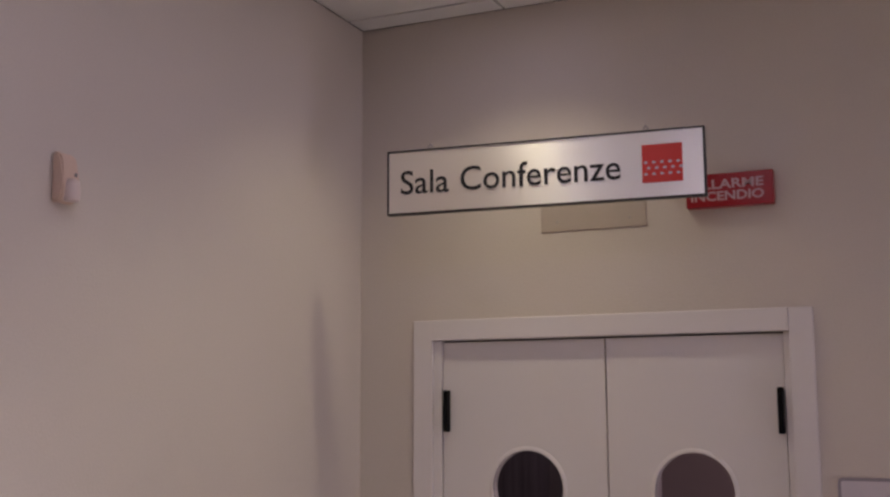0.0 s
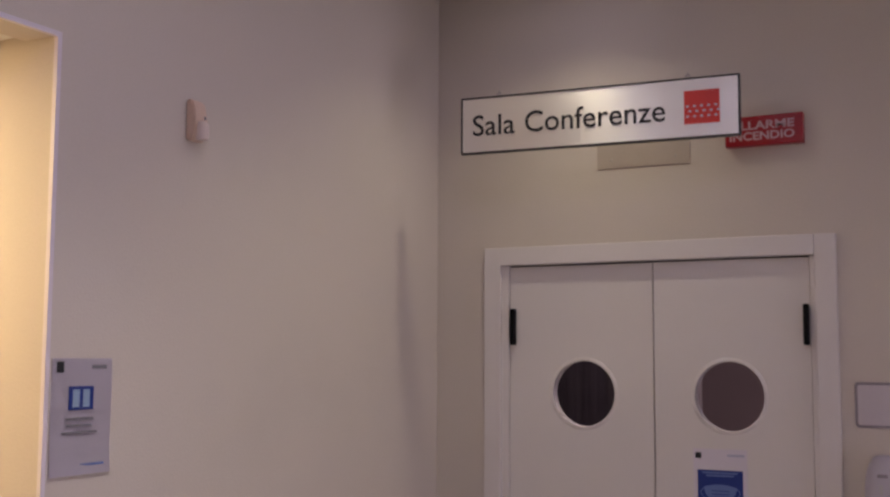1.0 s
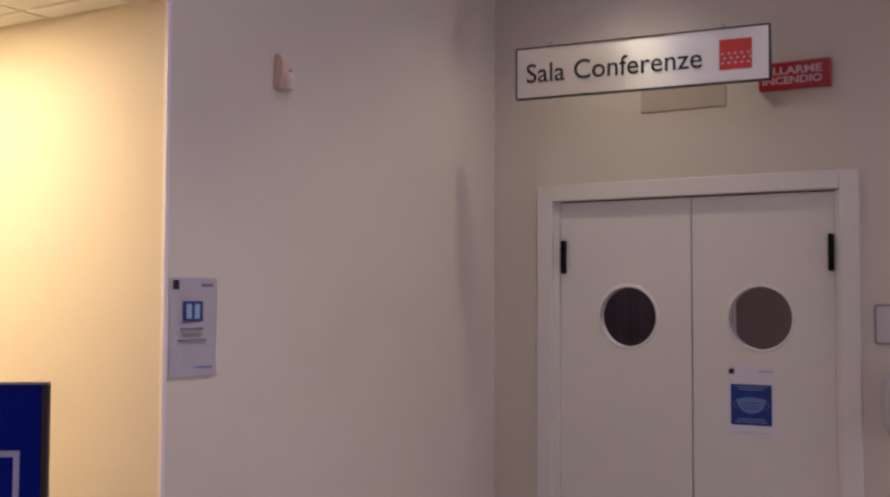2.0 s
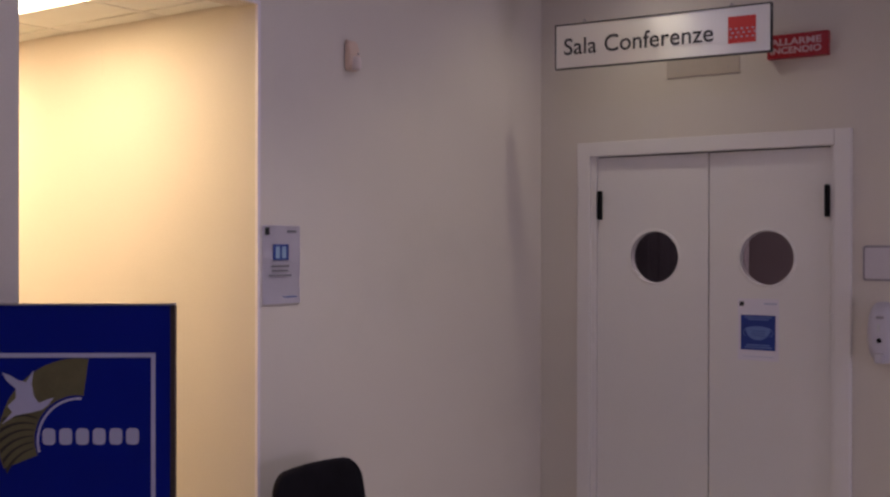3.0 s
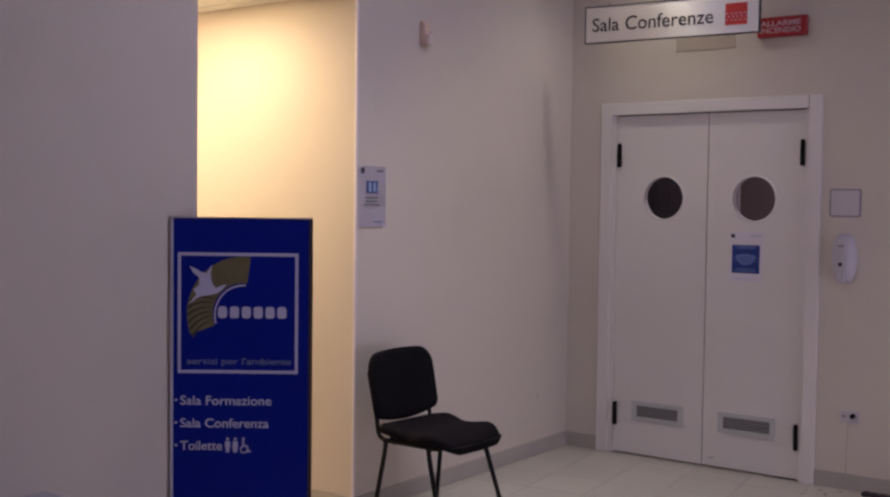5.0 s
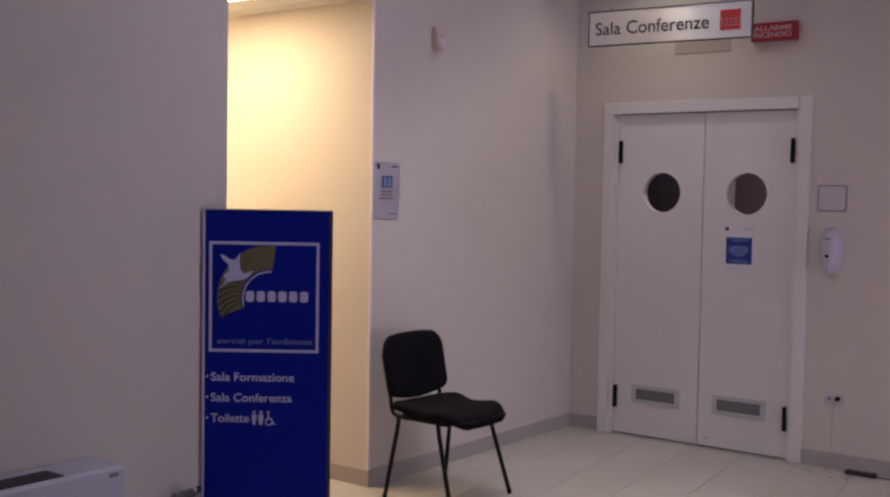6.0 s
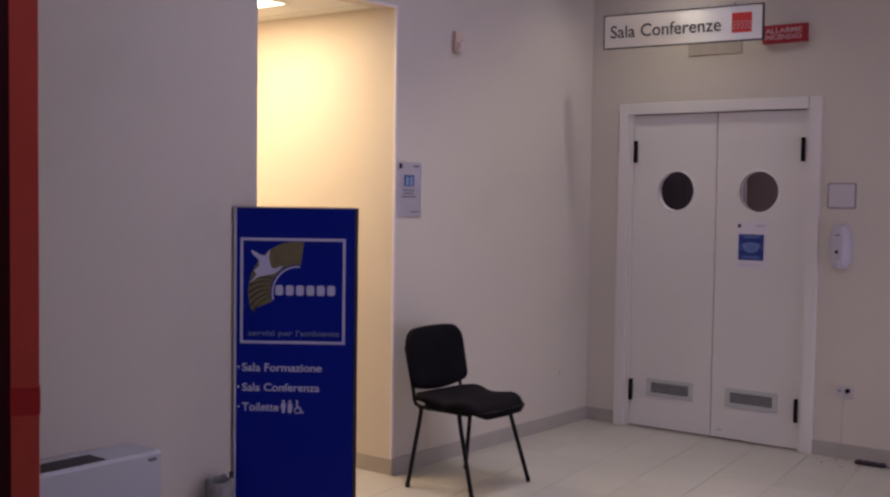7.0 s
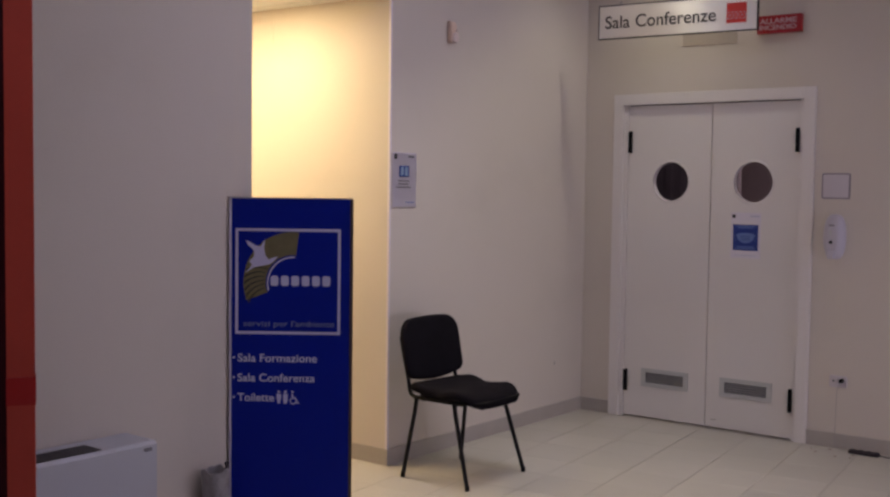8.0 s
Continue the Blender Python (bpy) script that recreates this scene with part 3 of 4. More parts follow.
solid("crumbs", bm, M_CRUMB, "small brown crumbs of dirt on the tiles", "dirt", "stuff")

cover = thing("junction_cover", "square cream painted cover plate on the corridor wall", "cover plate")
part("plate", prism_bm(rounded(0.17, 0.15, 0.008, 4, -1.0, 2.447), JAMB, JAMB - 0.0012, lambda u, v, h: (u, h, v)), M_WALL, cover)
scuff = thing("door_scuffs", "small grey scuff marks on the white door", "scuff marks")
for x, z, w in ((0.985, 0.060, 0.034), (1.000, 0.064, 0.012)):
    part("scuff", prism_bm(rounded(w, 0.006, 0.0025, 3, x, z), 0.0035, 0.0042, lambda u, v, h: (u, h, v)), M_SKIRT, scuff)

mark = thing("wall_mark", "small dark rub mark low on the cream wall", "rub mark")
part("smudge", prism_bm(rounded(0.016, 0.026, 0.007, 4, -0.358, 0.365), 0.0001, 0.0006, lambda u, v, h: (h, u, v)), M_SKIRT, mark)

# poster on the door
PX0, PX1, PZ0, PZ1 = 1.075, 1.272, 1.103, 1.392
poster = thing("mask_notice", "white notice with blue face mask print on the door", "notice")
part("sheet", box_bm((PX0, 0.0022, PZ0), (PX1, 0.0036, PZ1)), M_PAPER, poster)
part("blue_panel", box_bm((1.090, 0.0012, 1.152), (1.256, 0.0021, 1.316)), M_PRINTBLUE, poster, "blue print panel")
part("corner_mark", box_bm((1.083, 0.0012, 1.357), (1.105, 0.0021, 1.378)), M_INK, poster)
part("print_bar", box_bm((1.20, 0.0012, 1.366), (1.262, 0.0021, 1.374)), M_PRINTFAINT, poster)
for z, w in ((1.306, 0.13), (1.296, 0.10), (1.176, 0.11), (1.165, 0.13)):
    part("print_bar", box_bm((1.173 - w / 2, 0.0003, z - 0.003), (1.173 + w / 2, 0.0011, z + 0.003)), M_PRINTPALE, poster)
mask = [(1.173 + 0.060 * math.cos(a), 1.255 - 0.056 * math.sin(a)) for a in [math.pi * k / 16 for k in range(17)]]
mask += [(1.173 - 0.060 + 0.120 * k / 8, 1.255 + 0.010 * math.sin(math.pi * k / 8)) for k in range(1, 8)]
part("mask_print", prism_bm(mask, 0.0011, 0.0003, lambda u, v, h: (u, h, v)), M_PRINTPALE, poster, "pale mask shape")
for s in (-1, 1):
    part("mask_strap", tube_bm([(1.173 + s * (0.058 + 0.014 * math.sin(math.pi * k / 8)), 0.0008, 1.252 - 0.036 * k / 8) for k in range(9)], 0.0016, 6), M_PRINTPALE, poster)
for z in (1.24, 1.228, 1.217):
    part("mask_fold", box_bm((1.14, -0.0002, z), (1.206, 0.0002, z + 0.0028)), M_PRINTBLUE, poster)
part("print_bar", box_bm((1.10, 0.0012, 1.120), (1.245, 0.0021, 1.123)), M_PRINTFAINT, poster)

poster.location.z = 0.014

# ---- on the wall beside the corridor ----
siren = thing("wall_siren", "small cream plastic alarm siren on the wall", "siren")
SRY, SRZ = -1.562, 2.437
bm = prism_bm([(0.0, -0.062), (0.026, -0.062), (0.034, -0.052), (0.036, -0.010), (0.031, 0.040), (0.020, 0.060), (0.0, 0.064)],
              SRY - 0.029, SRY + 0.029, lambda u, v, h: (u, h, SRZ + v))
bmesh.ops.bevel(bm, geom=bm.edges[:], offset=0.005, segments=2, affect="EDGES")
part("body", bm, M_ROSE, siren, "", True)
bm = lathe_bm([(0.0005, 0.024), (0.012, 0.022), (0.019, 0.014), (0.0215, 0.0), (0.0215, -0.026), (0.0185, -0.033), (0.0005, -0.035)], (0.036, SRY + 0.003, SRZ - 0.026), "z", 24)
part("lens", bm, M_LENS, siren, "pale rounded lens", True)
part("dot", prism_bm(rounded(0.008, 0.010, 0.0035, 3, SRY + 0.016, SRZ + 0.008), 0.0352, 0.0372, lambda u, v, h: (h, u, v)), M_PRINTGREY, siren)

notice = thing("toilet_notice", "white paper notice with small blue square on the wall", "notice")
NY0, NY1, NZ0, NZ1 = -2.066, -1.858, 1.430, 1.730
bm = bmesh.new()
cols = []
for i in range(13):
    v = i / 12
    z = NZ0 + (NZ1 - NZ0) * v
    bow = 0.0022 + 0.006 * max(0, 0.25 - v) ** 1.5 * 4
    cols.append([bm.verts.new((bow + 0.0012 * math.sin(7 * v + 3 * j / 6), NY0 + (NY1 - NY0) * j / 6, z)) for j in range(7)])
for ra, rb in zip(cols, cols[1:]):
    for j in range(6):
        bm.faces.new((ra[j], ra[j + 1], rb[j + 1], rb[j]))
bmesh.ops.solidify(bm, geom=bm.faces[:], thickness=0.0004)
part("sheet", bm, M_PAPER, notice, "", True)


def on_west(name, y0, y1, z0, z1, mat, x=0.0048, label=""):
    return part(name, box_bm((x - 0.0008, y0, z0), (x, y1, z1)), mat, notice, label)


on_west("blue_panel", -2.009, -1.924, 1.597, 1.658, M_PRINTBLUE, label="blue print square")
on_west("white_bar", -1.996, -1.973, 1.604, 1.650, M_PRINTSKY, 0.0056)
on_west("white_bar", -1.961, -1.938, 1.604, 1.650, M_PRINTSKY, 0.0056)
on_west("corner_mark", -2.052, -2.028, 1.694, 1.722, M_INK)
on_west("print_bar", -1.932, -1.880, 1.703, 1.713, M_PRINTGREY)
for z, a, b in ((1.571, -2.018, -1.922), (1.554, -2.014, -1.928), (1.536, -2.030, -1.908), (1.452, -1.962, -1.880)):
    on_west("print_bar", a, b, z, z + 0.006, M_PRINTGREY if z > 1.5 else M_PRINTPALE)

# ---- fan coil under the near wall ----
FZ, FX, FY = 0.478, 0.225, -3.814
fan = thing("fan_coil_unit", "white floor fan coil unit with dark louvre on top", "fan coil unit")
part("cabinet", prism_bm([(0.012, 0.06), (FX, 0.06), (FX, FZ - 0.012), (FX - 0.012, FZ), (0.012, FZ)], FY - 1.35, FY, lambda u, v, h: (u, h, v)), M_FANCOIL, fan)
part("plinth", box_bm((0.02, FY - 1.33, 0.0), (FX - 0.03, FY - 0.02, 0.0598)), M_PRINTGREY, fan)
part("louvre_bed", box_bm((0.085, FY - 1.1, FZ + 0.0002), (FX - 0.022, FY - 0.25, FZ + 0.0022)), M_FANGRILLE, fan, "dark louvre opening")
for k in range(8):
    x = 0.092 + k * 0.0142
    part("louvre", box_bm((x, FY - 1.095, FZ + 0.0023), (x + 0.006, FY - 0.255, FZ + 0.0062)), M_FANGRILLE, fan)
part("badge", prism_bm(rounded(0.042, 0.016, 0.007, 5, FY - 0.045, 0.447), FX + 0.0002, FX + 0.0022, lambda u, v, h: (h, u, v)), M_PRINTGREY, fan, "small grey oval badge")

# bagged waste bin beside the totem
binob = thing("waste_bin", "small pale waste bin with a crumpled plastic liner by the wall", "waste bin")
BX, BY = 0.078, -3.372
part("bucket", lathe_bm([(0.0005, 0.0), (0.050, 0.0), (0.053, 0.012), (0.058, 0.235), (0.055, 0.235), (0.049, 0.016), (0.0005, 0.010)], (BX, BY, 0.0), "z", 32), M_BIN, binob, "", True)
rb = random.Random(11)
bm = lathe_bm([(0.0585, 0.120), (0.0630, 0.150), (0.0615, 0.190), (0.0640, 0.225), (0.0590, 0.243), (0.0520, 0.240), (0.0460, 0.190), (0.0440, 0.110)], (BX, BY, 0.0), "z", 36)
for v in bm.verts:
    ang = math.atan2(v.co.y - BY, v.co.x - BX)
    k = 0.05 * math.sin(5 * ang + 30 * v.co.z) + 0.04 * math.sin(11 * ang - 55 * v.co.z) + 0.03 * rb.random()
    v.co.x, v.co.y = BX + (v.co.x - BX) * (1 + k), BY + (v.co.y - BY) * (1 + k)
    v.co.z += 0.010 * math.sin(3 * ang + 1.0) + 0.006 * math.sin(7 * ang)
part("liner", bm, M_LINER, binob, "crumpled grey plastic liner", True)
knot = tube_bm([(BX + 0.03, BY + 0.03, 0.236), (BX + 0.034, BY + 0.040, 0.258), (BX + 0.026, BY + 0.048, 0.270), (BX + 0.014, BY + 0.046, 0.262)], 0.009, 8)
part("liner_knot", knot, M_CURTAIN, binob, "dark twisted liner end", True)

# ---- information totem ----
TA, TB, TH = Vector((0.012, -3.238, 0)), Vector((0.469, -2.888, 0)), 1.486
TS = 0.964      # the print is a little condensed across the face
TW = (TB - TA).length / TS
TU = (TB - TA).normalized()
TN = Vector((TU.y, -TU.x, 0))
totem = thing("information_totem", "tall blue information totem with white print", "totem")


def tot(u, v, h):
    """u along the face, v up, h out of the face."""
    return TA + TU * (u * TS) + TN * h + Vector((0, 0, v))


def tbox(name, u0, u1, v0, v1, h0, h1, mat, label="", bevel=0.0):
    bm = prism_bm([(u0, v0), (u1, v0), (u1, v1), (u0, v1)], h0, h1, tot)
    if bevel:
        bmesh.ops.bevel(bm, geom=bm.edges[:], offset=bevel, segments=2, affect="EDGES")
    return part(name, bm, mat, totem, label)


tbox("panel", 0.012, TW - 0.015, 0.03, TH - 0.006, -0.020, 0.0, M_BLUE, "deep blue glossy panel")
tbox("side_profile", 0.0, 0.0119, 0.03, TH - 0.006, -0.022, 0.004, M_PROFILE, "pale side profile", 0.002)
tbox("side_profile", TW - 0.0149, TW, 0.03, TH - 0.006, -0.022, 0.001, M_BRONZE, "dark bronze side profile", 0.002)
tbox("top_cap", 0.0, TW, TH - 0.0058, TH, -0.022, 0.004, M_ALU, "aluminium top cap", 0.001)
tbox("base", 0.0, TW + 0.02, 0.0, 0.0299, -0.020, 0.15, M_ALU, "flat metal base", 0.004)
F0, F1, G0, G1, fw = 0.031, 0.538, 0.848, 1.341, 0.013
tbox("logo_border", F0, F1, G1 - fw, G1, 0.0002, 0.0012, M_WHITEINK, "white print border")
tbox("logo_border", F0, F1, G0, G0 + fw, 0.0002, 0.0012, M_WHITEINK)
tbox("logo_border", F0, F0 + fw, G0 + fw, G1 - fw, 0.0002, 0.0012, M_WHITEINK)
tbox("logo_border", F1 - fw, F1, G0 + fw, G1 - fw, 0.0002, 0.0012, M_WHITEINK)


def sector(name, cu, cv, r0, r1, a0, a1, h0, h1, mat, label="", n=28):
    out = [(cu + r1 * math.cos(radians(a0 + (a1 - a0) * k / n)), cv + r1 * math.sin(radians(a0 + (a1 - a0) * k / n))) for k in range(n + 1)]
    inn = [(cu + r0 * math.cos(radians(a0 + (a1 - a0) * k / n)), cv + r0 * math.sin(radians(a0 + (a1 - a0) * k / n))) for k in range(n + 1)]
    bm = bmesh.new()
    lo = [[bm.verts.new(tot(u, v, h)) for u, v in line] for h in (h0, h1) for line in (out, inn)]
    for k in range(n):
        bm.faces.new((lo[2][k], lo[2][k + 1], lo[3][k + 1], lo[3][k]))
        bm.faces.new((lo[0][k], lo[1][k], lo[1][k + 1], lo[0][k + 1]))
        bm.faces.new((lo[0][k], lo[0][k + 1], lo[2][k + 1], lo[2][k]))
        bm.faces.new((lo[1][k], lo[3][k], lo[3][k + 1], lo[1][k + 1]))
    for k in (0, n):
        bm.faces.new((lo[0][k], lo[2][k], lo[3][k], lo[1][k]))
    return part(name, bm, mat, totem, label)


CU, CV = 0.305, 1.090
sector("logo_arc", CU, CV, 0.128, 0.236, 82, 201, 0.0002, 0.0010, M_OLIVE, "olive print arc")
for k in range(6):
    edge = []
    for side in (-1, 1):
        run = range(13) if side < 0 else range(12, -1, -1)
        for q in run:
            w = q / 12
            r = 0.133 + 0.099 * w
            a = radians(153 + 7.6 * k + 13 * w ** 1.6 + side * (0.7 + 0.9 * w))
            edge.append((CU + r * math.cos(a), CV + r * math.sin(a)))
    part("logo_stripe", prism_bm(edge, 0.0011, 0.0016, tot), M_OLIVEDARK, totem)
sector("logo_line", CU + 0.004, CV - 0.004, 0.119, 0.126, 86, 196, 0.0002, 0.0010, M_WHITEINK, "thin white arc")
swoosh = [(0.0745, 1.285), (0.100, 1.276), (0.122, 1.262), (0.146, 1.258), (0.169, 1.292), (0.163, 1.252), (0.169, 1.217), (0.184, 1.197), (0.208, 1.206), (0.230, 1.213), (0.212, 1.190), (0.194, 1.177), (0.169, 1.170), (0.115, 1.160), (0.072, 1.134), (0.105, 1.170), (0.090, 1.188), (0.115, 1.210), (0.115, 1.238), (0.087, 1.262)]
part("logo_shape", prism_bm([(u + 0.006, v) for u, v in swoosh], 0.0017, 0.0022, tot), M_WHITEINK, totem, "plain white pointed shape")
for k in range(6):
    u = 0.201 + 0.0500 * k
    part("name_block", prism_bm(rounded(0.038, 0.048, 0.012, 4, u + 0.0185, 1.098), 0.0002, 0.0010, tot), M_WHITEINK, totem)


def tot_place(u, v, h=0.0009):
    o = tot(u, v, h)
    return Matrix(((TU.x * TS, 0, TN.x, o.x), (TU.y * TS, 0, TN.y, o.y), (0, 1, 0, o.z), (0, 0, 0, 1)))


words("tagline", "servizi per l'ambiente", M_SOFTINK, totem, tot_place(0.070, 0.876), 0.440, 0.036, 0.0006, 0.012, "pale tagline lettering")
for v, body, w, h in ((0.717, "Sala Formazione", 0.385, 0.038), (0.624, "Sala Conferenza", 0.375, 0.038), (0.531, "Toilette", 0.178, 0.038)):
    words("line", body, M_WHITEINK, totem, tot_place(0.042, v), w, h, 0.0006, 0.014, "white lettering")
    part("bullet", prism_bm(rounded(0.012, 0.010, 0.004, 3, 0.024, v + 0.020), 0.0002, 0.0010, tot), M_WHITEINK, totem)


def flat_of(*outlines):
    """Several flat shapes of one printed sign, joined."""
    bm = bmesh.new()
    for outline in outlines:
        lo = [bm.verts.new(tot(u, v, 0.0002)) for u, v in outline]
        hi = [bm.verts.new(tot(u, v, 0.0010)) for u, v in outline]
        bm.faces.new(hi)
        for i in range(len(lo)):
            bm.faces.new((lo[i], lo[(i + 1) % len(lo)], hi[(i + 1) % len(lo)], hi[i]))
    return bm


def ring_of(cu, cv, r, n=16):
    return [(cu + r * math.cos(2 * math.pi * k / n), cv + r * math.sin(2 * math.pi * k / n)) for k in range(n)]


for u, skirt in ((0.243, 0.0), (0.275, 0.004)):
    head = ring_of(u, 0.5775, 0.0065)
    body = [(u - 0.011, 0.568), (u + 0.011, 0.568), (u + 0.011, 0.545), (u + 0.007 + skirt, 0.538), (u + 0.006, 0.522), (u - 0.006, 0.522), (u - 0.007 - skirt, 0.538), (u - 0.011, 0.545)]
    part("toilet_pictogram", flat_of(head, body), M_WHITEINK, totem, "white standing figure sign")
CHU, CHV = 0.312, 0.535
arc = [(CHU + 0.0165 * math.cos(radians(110 + 250 * k / 20)), CHV + 0.0165 * math.sin(radians(110 + 250 * k / 20))) for k in range(21)]
arc += [(CHU + 0.0115 * math.cos(radians(360 - 250 * k / 20)), CHV + 0.0115 * math.sin(radians(360 - 250 * k / 20))) for k in range(21)]
spine = [(CHU - 0.007, 0.570), (CHU + 0.001, 0.570), (CHU + 0.001, 0.552), (CHU + 0.015, 0.552), (CHU + 0.022, 0.528), (CHU + 0.030, 0.530), (CHU + 0.030, 0.524), (CHU + 0.019, 0.522), (CHU + 0.010, 0.545), (CHU - 0.006, 0.545)]
part("wheelchair_pictogram", flat_of(ring_of(CHU - 0.003, 0.578, 0.006), arc, spine), M_WHITEINK, totem, "white wheelchair sign")

# ---- visitor chair ----
chair = thing("visitor_chair", "black fabric visitor chair with black steel legs against the wall", "chair")
CXB, CXF, CYN, CYF = 0.225, 0.650, -2.226, -1.690     # feet: back, front, near, far


def cushion(outline, thick, to, crown, name, label=""):
    """A soft pad: an outline filled in rings, domed on both sides."""
    bm = bmesh.new()
    n = len(outline)
    cu, cv = sum(p[0] for p in outline) / n, sum(p[1] for p in outline) / n
    rows = []
    for k, hh in ((1.0, 0.0), (0.992, 0.36), (0.972, 0.66), (0.93, 0.86), (0.8, 0.96), (0.4, 1.0)):
        rows.append([(cu + (u - cu) * k, cv + (v - cv) * k, hh) for u, v in outline])
    loops = []
    for sign_, row in [(-1, r) for r in rows[:0:-1]] + [(1, r) for r in rows]:
        loops.append([bm.verts.new(to(u, v, sign_ * thick / 2 * hh + crown * ((u - cu) ** 2))) for u, v, hh in row])
    for ra, rb in zip(loops, loops[1:]):
        for i in range(n):
            bm.faces.new((ra[i], ra[(i + 1) % n], rb[(i + 1) % n], rb[i]))
    bm.faces.new(loops[0])
    bm.faces.new(loops[-1])
    return part(name, bm, M_FABRIC, chair, label, True)


MY = (CYN + CYF) / 2


def seat_outline():
    """Broad rounded front, squarer rear corners and sides drawn in at the middle."""
    side = []
    for k in range(27):
        v = -0.222 + 0.452 * k / 26
        if v > 0.03:
            w = 0.262 * max(0.0, 1 - ((v - 0.03) / 0.2) ** 3.4) ** (1 / 2.6)
        else:
            w = 0.262 - 0.020 * math.exp(-((v + 0.035) / 0.05) ** 2)
            w -= 0.07 - math.sqrt(max(0.0, 0.0049 - max(0.0, -0.152 - v) ** 2))
            w -= 0.006 * (v < -0.20)
        side.append((w, v))
    return [(w, v) for w, v in side] + [(-w, v) for w, v in side[::-1] if w > 0]


seat_out = seat_outline()


def seat_at(u, v, h):
    """The pad dips at the rear, rolls over at the front and waves along its rim."""
    rim = min(1.0, (abs(u) / 0.25) ** 4 + (abs(v) / 0.225) ** 4)
    z = 0.464 + h + 0.020 * (v / 0.22) ** 2 * (v < 0) - 0.030 * max(0, v - 0.08) ** 1.5 / 0.04
    return Vector((0.456 + v, MY + u, z + rim * (0.009 * math.sin(u * 21 + 0.6) + 0.009 * math.sin(v * 24 - 1.2))))


cushion(seat_out, 0.056, seat_at, -0.10, "seat", "black fabric seat pad")
part("seat_shell", prism_bm(rounded(0.45, 0.42, 0.09, 8), 0.430, 0.440, lambda u, v, h: (0.472 + v, MY + u, h)), M_BLACK, chair, "black plastic seat underside")
BA = radians(11)
def back_outline():
    """Rounded shoulders, squarer lower corners and a lower edge that bellies down."""
    out = []
    for sx, sy, a0, rr in ((1, 1, 0, 0.085), (-1, 1, 90, 0.085), (-1, -1, 180, 0.035), (1, -1, 270, 0.035)):
        out += [(sx * (0.243 - rr) + rr * math.cos(radians(a0 + 90 * k / 8)), sy * (0.150 - rr) + rr * math.sin(radians(a0 + 90 * k / 8))) for k in range(9)]
        if a0 in (0, 180):
            end = -sx * (0.243 - (0.085 if sy > 0 else 0.035))
            begin = out[-1][0]
            out += [(begin + (end - begin) * q / 6, sy * 0.150) for q in range(1, 6)]
    return [(u, v + (0.016 if v > 0 else -0.032) * (1 - (u / 0.243) ** 2)) for u, v in out]


back_out = back_outline()
cushion(back_out, 0.046, lambda u, v, h: Vector((0.190 - v * math.sin(BA) + h * math.cos(BA), MY + 0.008 + u, 0.674 + v * math.cos(BA) + h * math.sin(BA))), 0.22, "backrest", "black fabric backrest")
part("back_shell", prism_bm(rounded(0.43, 0.26, 0.08, 8), -0.030, -0.022, lambda u, v, h: Vector((0.192 - v * math.sin(BA) + h * math.cos(BA) + 0.3 * u * u, MY + u, 0.679 + v * math.cos(BA) + h * math.sin(BA)))), M_BLACK, chair)
for s in (-1, 1):
    y = MY + s * 0.205
    part("back_upright", tube_bm([(0.30, y, 0.428), (0.265, y, 0.428), (0.236, y, 0.437), (0.222, y, 0.460), (0.213, y, 0.52), (0.178, y, 0.66), (0.160, y, 0.74)], 0.0105, 10), M_TUBE, chair, "", True)
    yf = CYN + 0.012 if s < 0 else CYF - 0.012
    yt = MY + s * 0.222
    for name, xt, xf in (("leg", 0.285, CXB), ("leg", 0.535, CXF)):
        leg = part(name, tube_bm([(xt, yt, 0.425), (xt + (xf - xt) * 0.12, yt + (yf - yt) * 0.1, 0.36), (xf, yf, 0.012)], 0.0115, 10), M_TUBE, chair, "", True)
        part("foot_cap", lathe_bm([(0.0005, 0.0), (0.0118, 0.0), (0.0124, 0.02), (0.0117, 0.026)], (xf, yf, 0.0), "z", 14), M_BLACK, leg)
    part("side_rail", tube_bm([(0.27, yt, 0.430), (0.60, yt, 0.430)], 0.0105, 10), M_TUBE, chair, "", True)
for x in (0.33, 0.55):
    part("cross_rail", tube_bm([(x, MY - 0.222, 0.424), (x, MY + 0.222, 0.424)], 0.009, 10), M_TUBE, chair, "", True)

# ---- red post in the foreground ----
post = thing("red_post", "glossy red painted steel post from floor to ceiling", "post")
PB, PU = Vector((1.391, -5.096, 0)), Vector((0.56, 0.83, 0)).normalized()
PV = Vector((-PU.y, PU.x, 0))
PO = PB - PU * 0.068


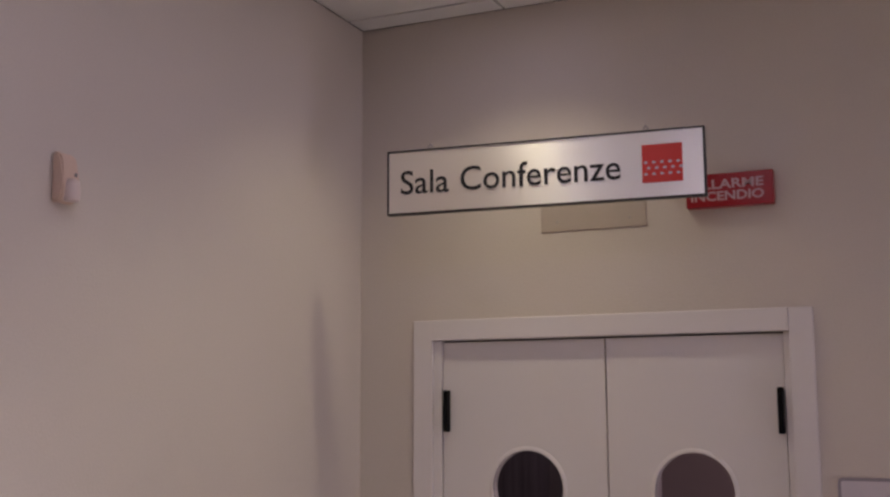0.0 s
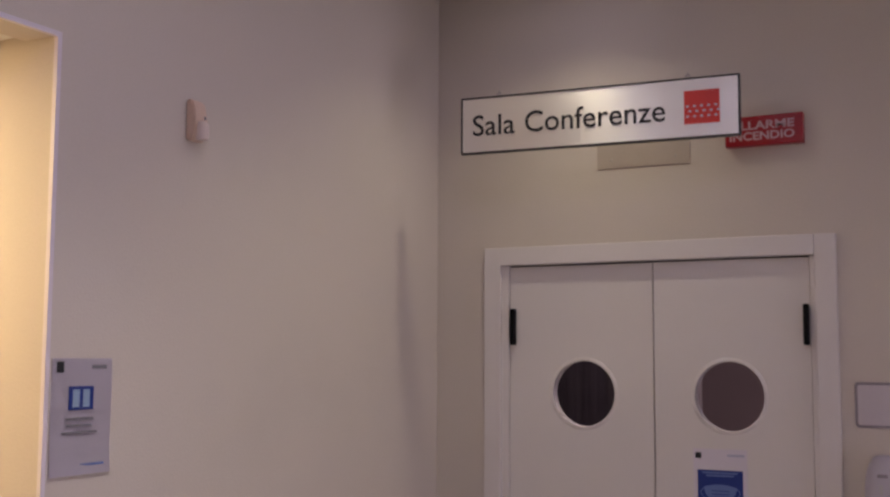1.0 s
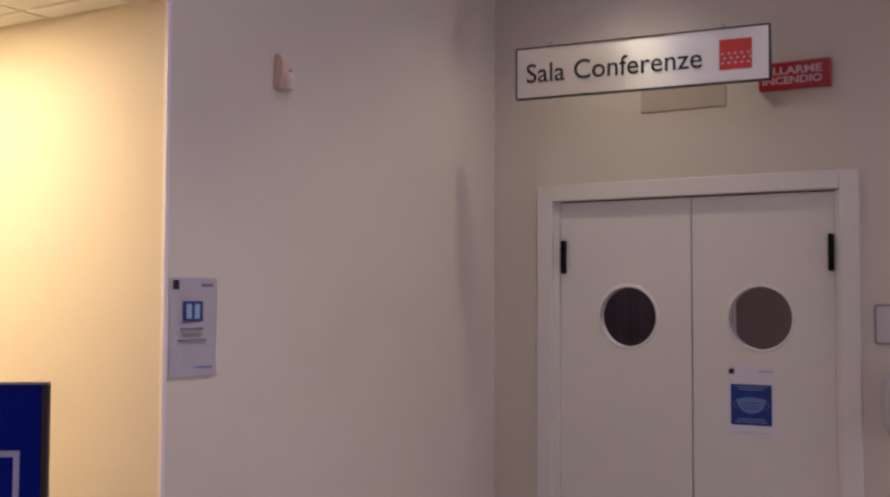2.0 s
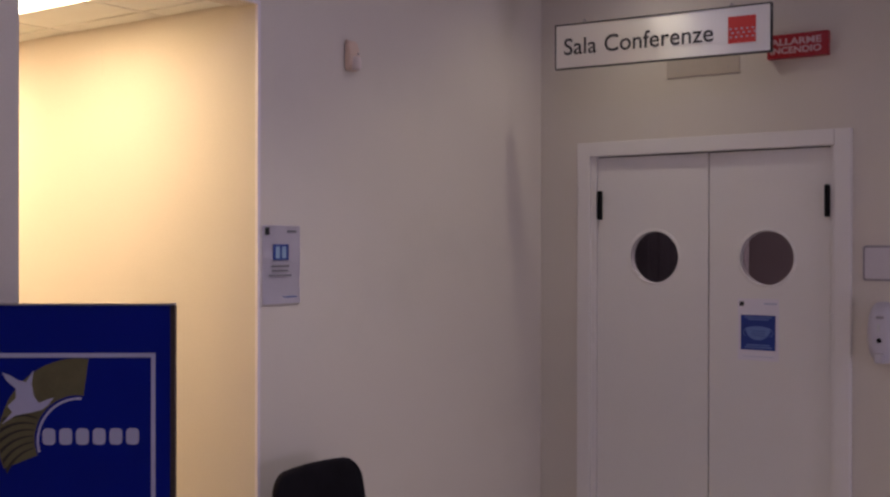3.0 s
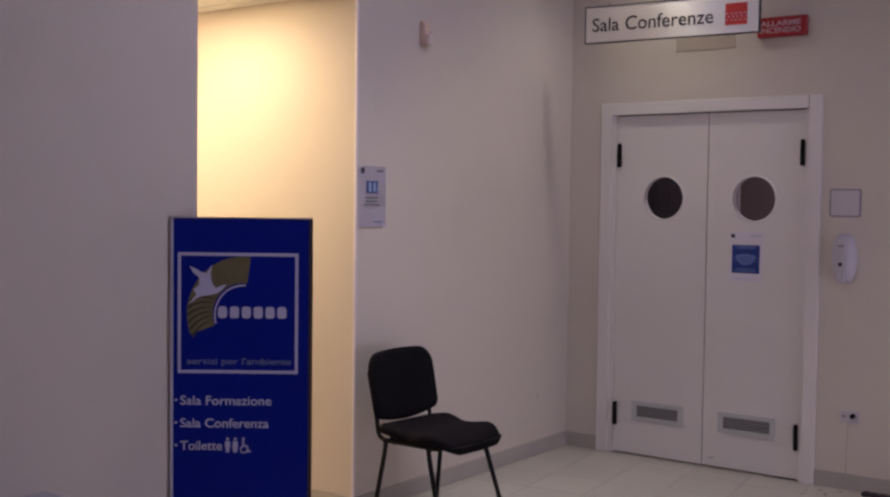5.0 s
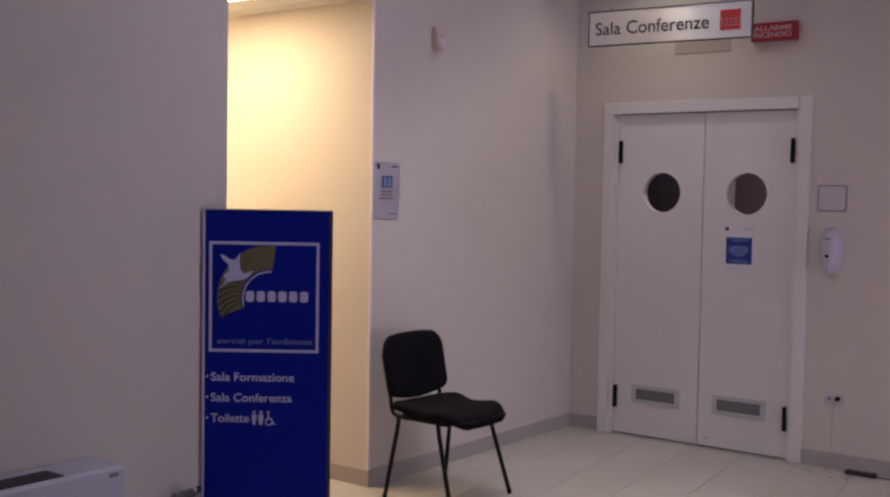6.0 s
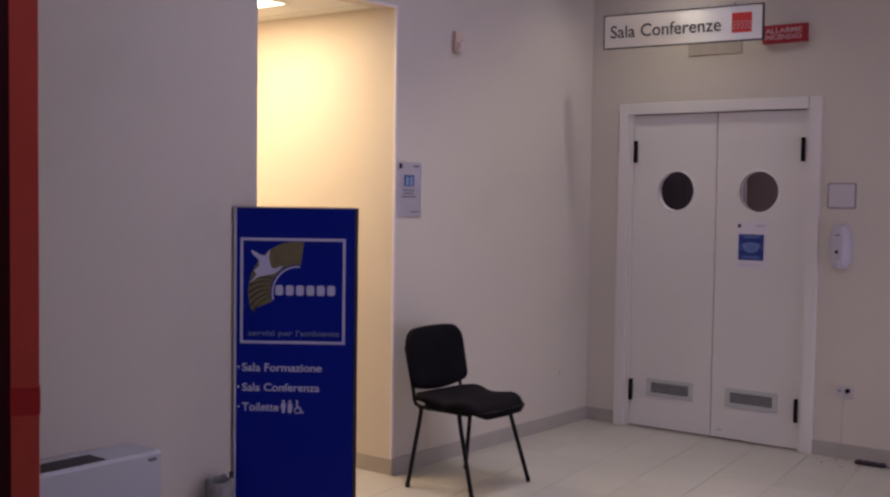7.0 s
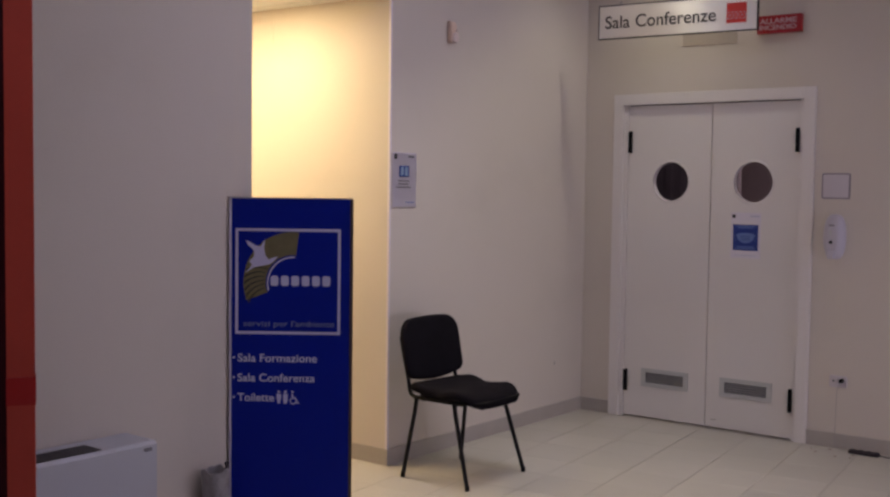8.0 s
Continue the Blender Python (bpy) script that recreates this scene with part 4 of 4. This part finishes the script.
def pst(u, v, h):
    return PO + PU * u + PV * v + Vector((0, 0, h))


part("front_shaft", prism_bm([(0, 0), (0.068, 0), (0.068, 0.05), (0, 0.05)], 0.0, CEIL, pst), M_POST, post)
part("side_shaft", prism_bm([(-0.055, 0.012), (-0.0005, 0.012), (-0.0005, 0.05), (-0.055, 0.05)], 0.0, CEIL, pst), M_POSTSHADE, post, "recessed side of the post, its shade put into the dark red")
part("collar", prism_bm([(-0.001, -0.003), (0.070, -0.003), (0.070, 0.0505), (-0.001, 0.0505)], 0.973, 1.045, pst), M_COLLAR, post, "bright red collar")

# ---- floor ----
floor = solid("floor", boxes_bm(((-3.3, YS - 0.1, -0.09), (XE + 0.1, 3.5, -0.003))), M_GROUT, "floor of beige square stoneware tiles", "floor", "structure")
STEP, TURN = 0.335, radians(7.0)
tile_mesh = None
cs, sn = math.cos(TURN), math.sin(TURN)
rest = bmesh.new()
half = STEP / 2 - 0.0011
for i in range(-40, 41):
    for j in range(-40, 41):
        a, b = i * STEP, j * STEP
        x, y = 1.345 + STEP / 2 + a * cs - b * sn + 0.0, -0.75 + a * sn + b * cs
        if not (-3.3 < x < XE + 0.1 and YS - 0.1 < y < 0.2):
            continue
        near = -0.9 < x < 2.9 and -3.3 < y < 0.2
        if near:
            if tile_mesh is None:
                tb = box_bm((-half, -half, -0.0085), (half, half, 0.0), 0.0012, None, 1)
                tile_mesh = mesh_of("tile", tb, M_TILE)
            t_ob = new("tile", tile_mesh)
            t_ob.matrix_world = Matrix.Translation((x, y, 0.0)) @ Matrix.Rotation(TURN, 4, "Z")
            t_ob.parent = floor
        else:
            vs = [rest.verts.new((x + u * cs - v * sn, y + u * sn + v * cs, 0.0)) for u, v in ((-half, -half), (half, -half), (half, half), (-half, half))]
            ws = [rest.verts.new((w.co.x, w.co.y, -0.0085)) for w in vs]
            rest.faces.new(vs)
            for k in range(4):
                rest.faces.new((vs[k], ws[k], ws[(k + 1) % 4], vs[(k + 1) % 4]))
tagged(part("tile_field", rest, M_TILE, floor, "beige tiles further off"), kind="stuff")
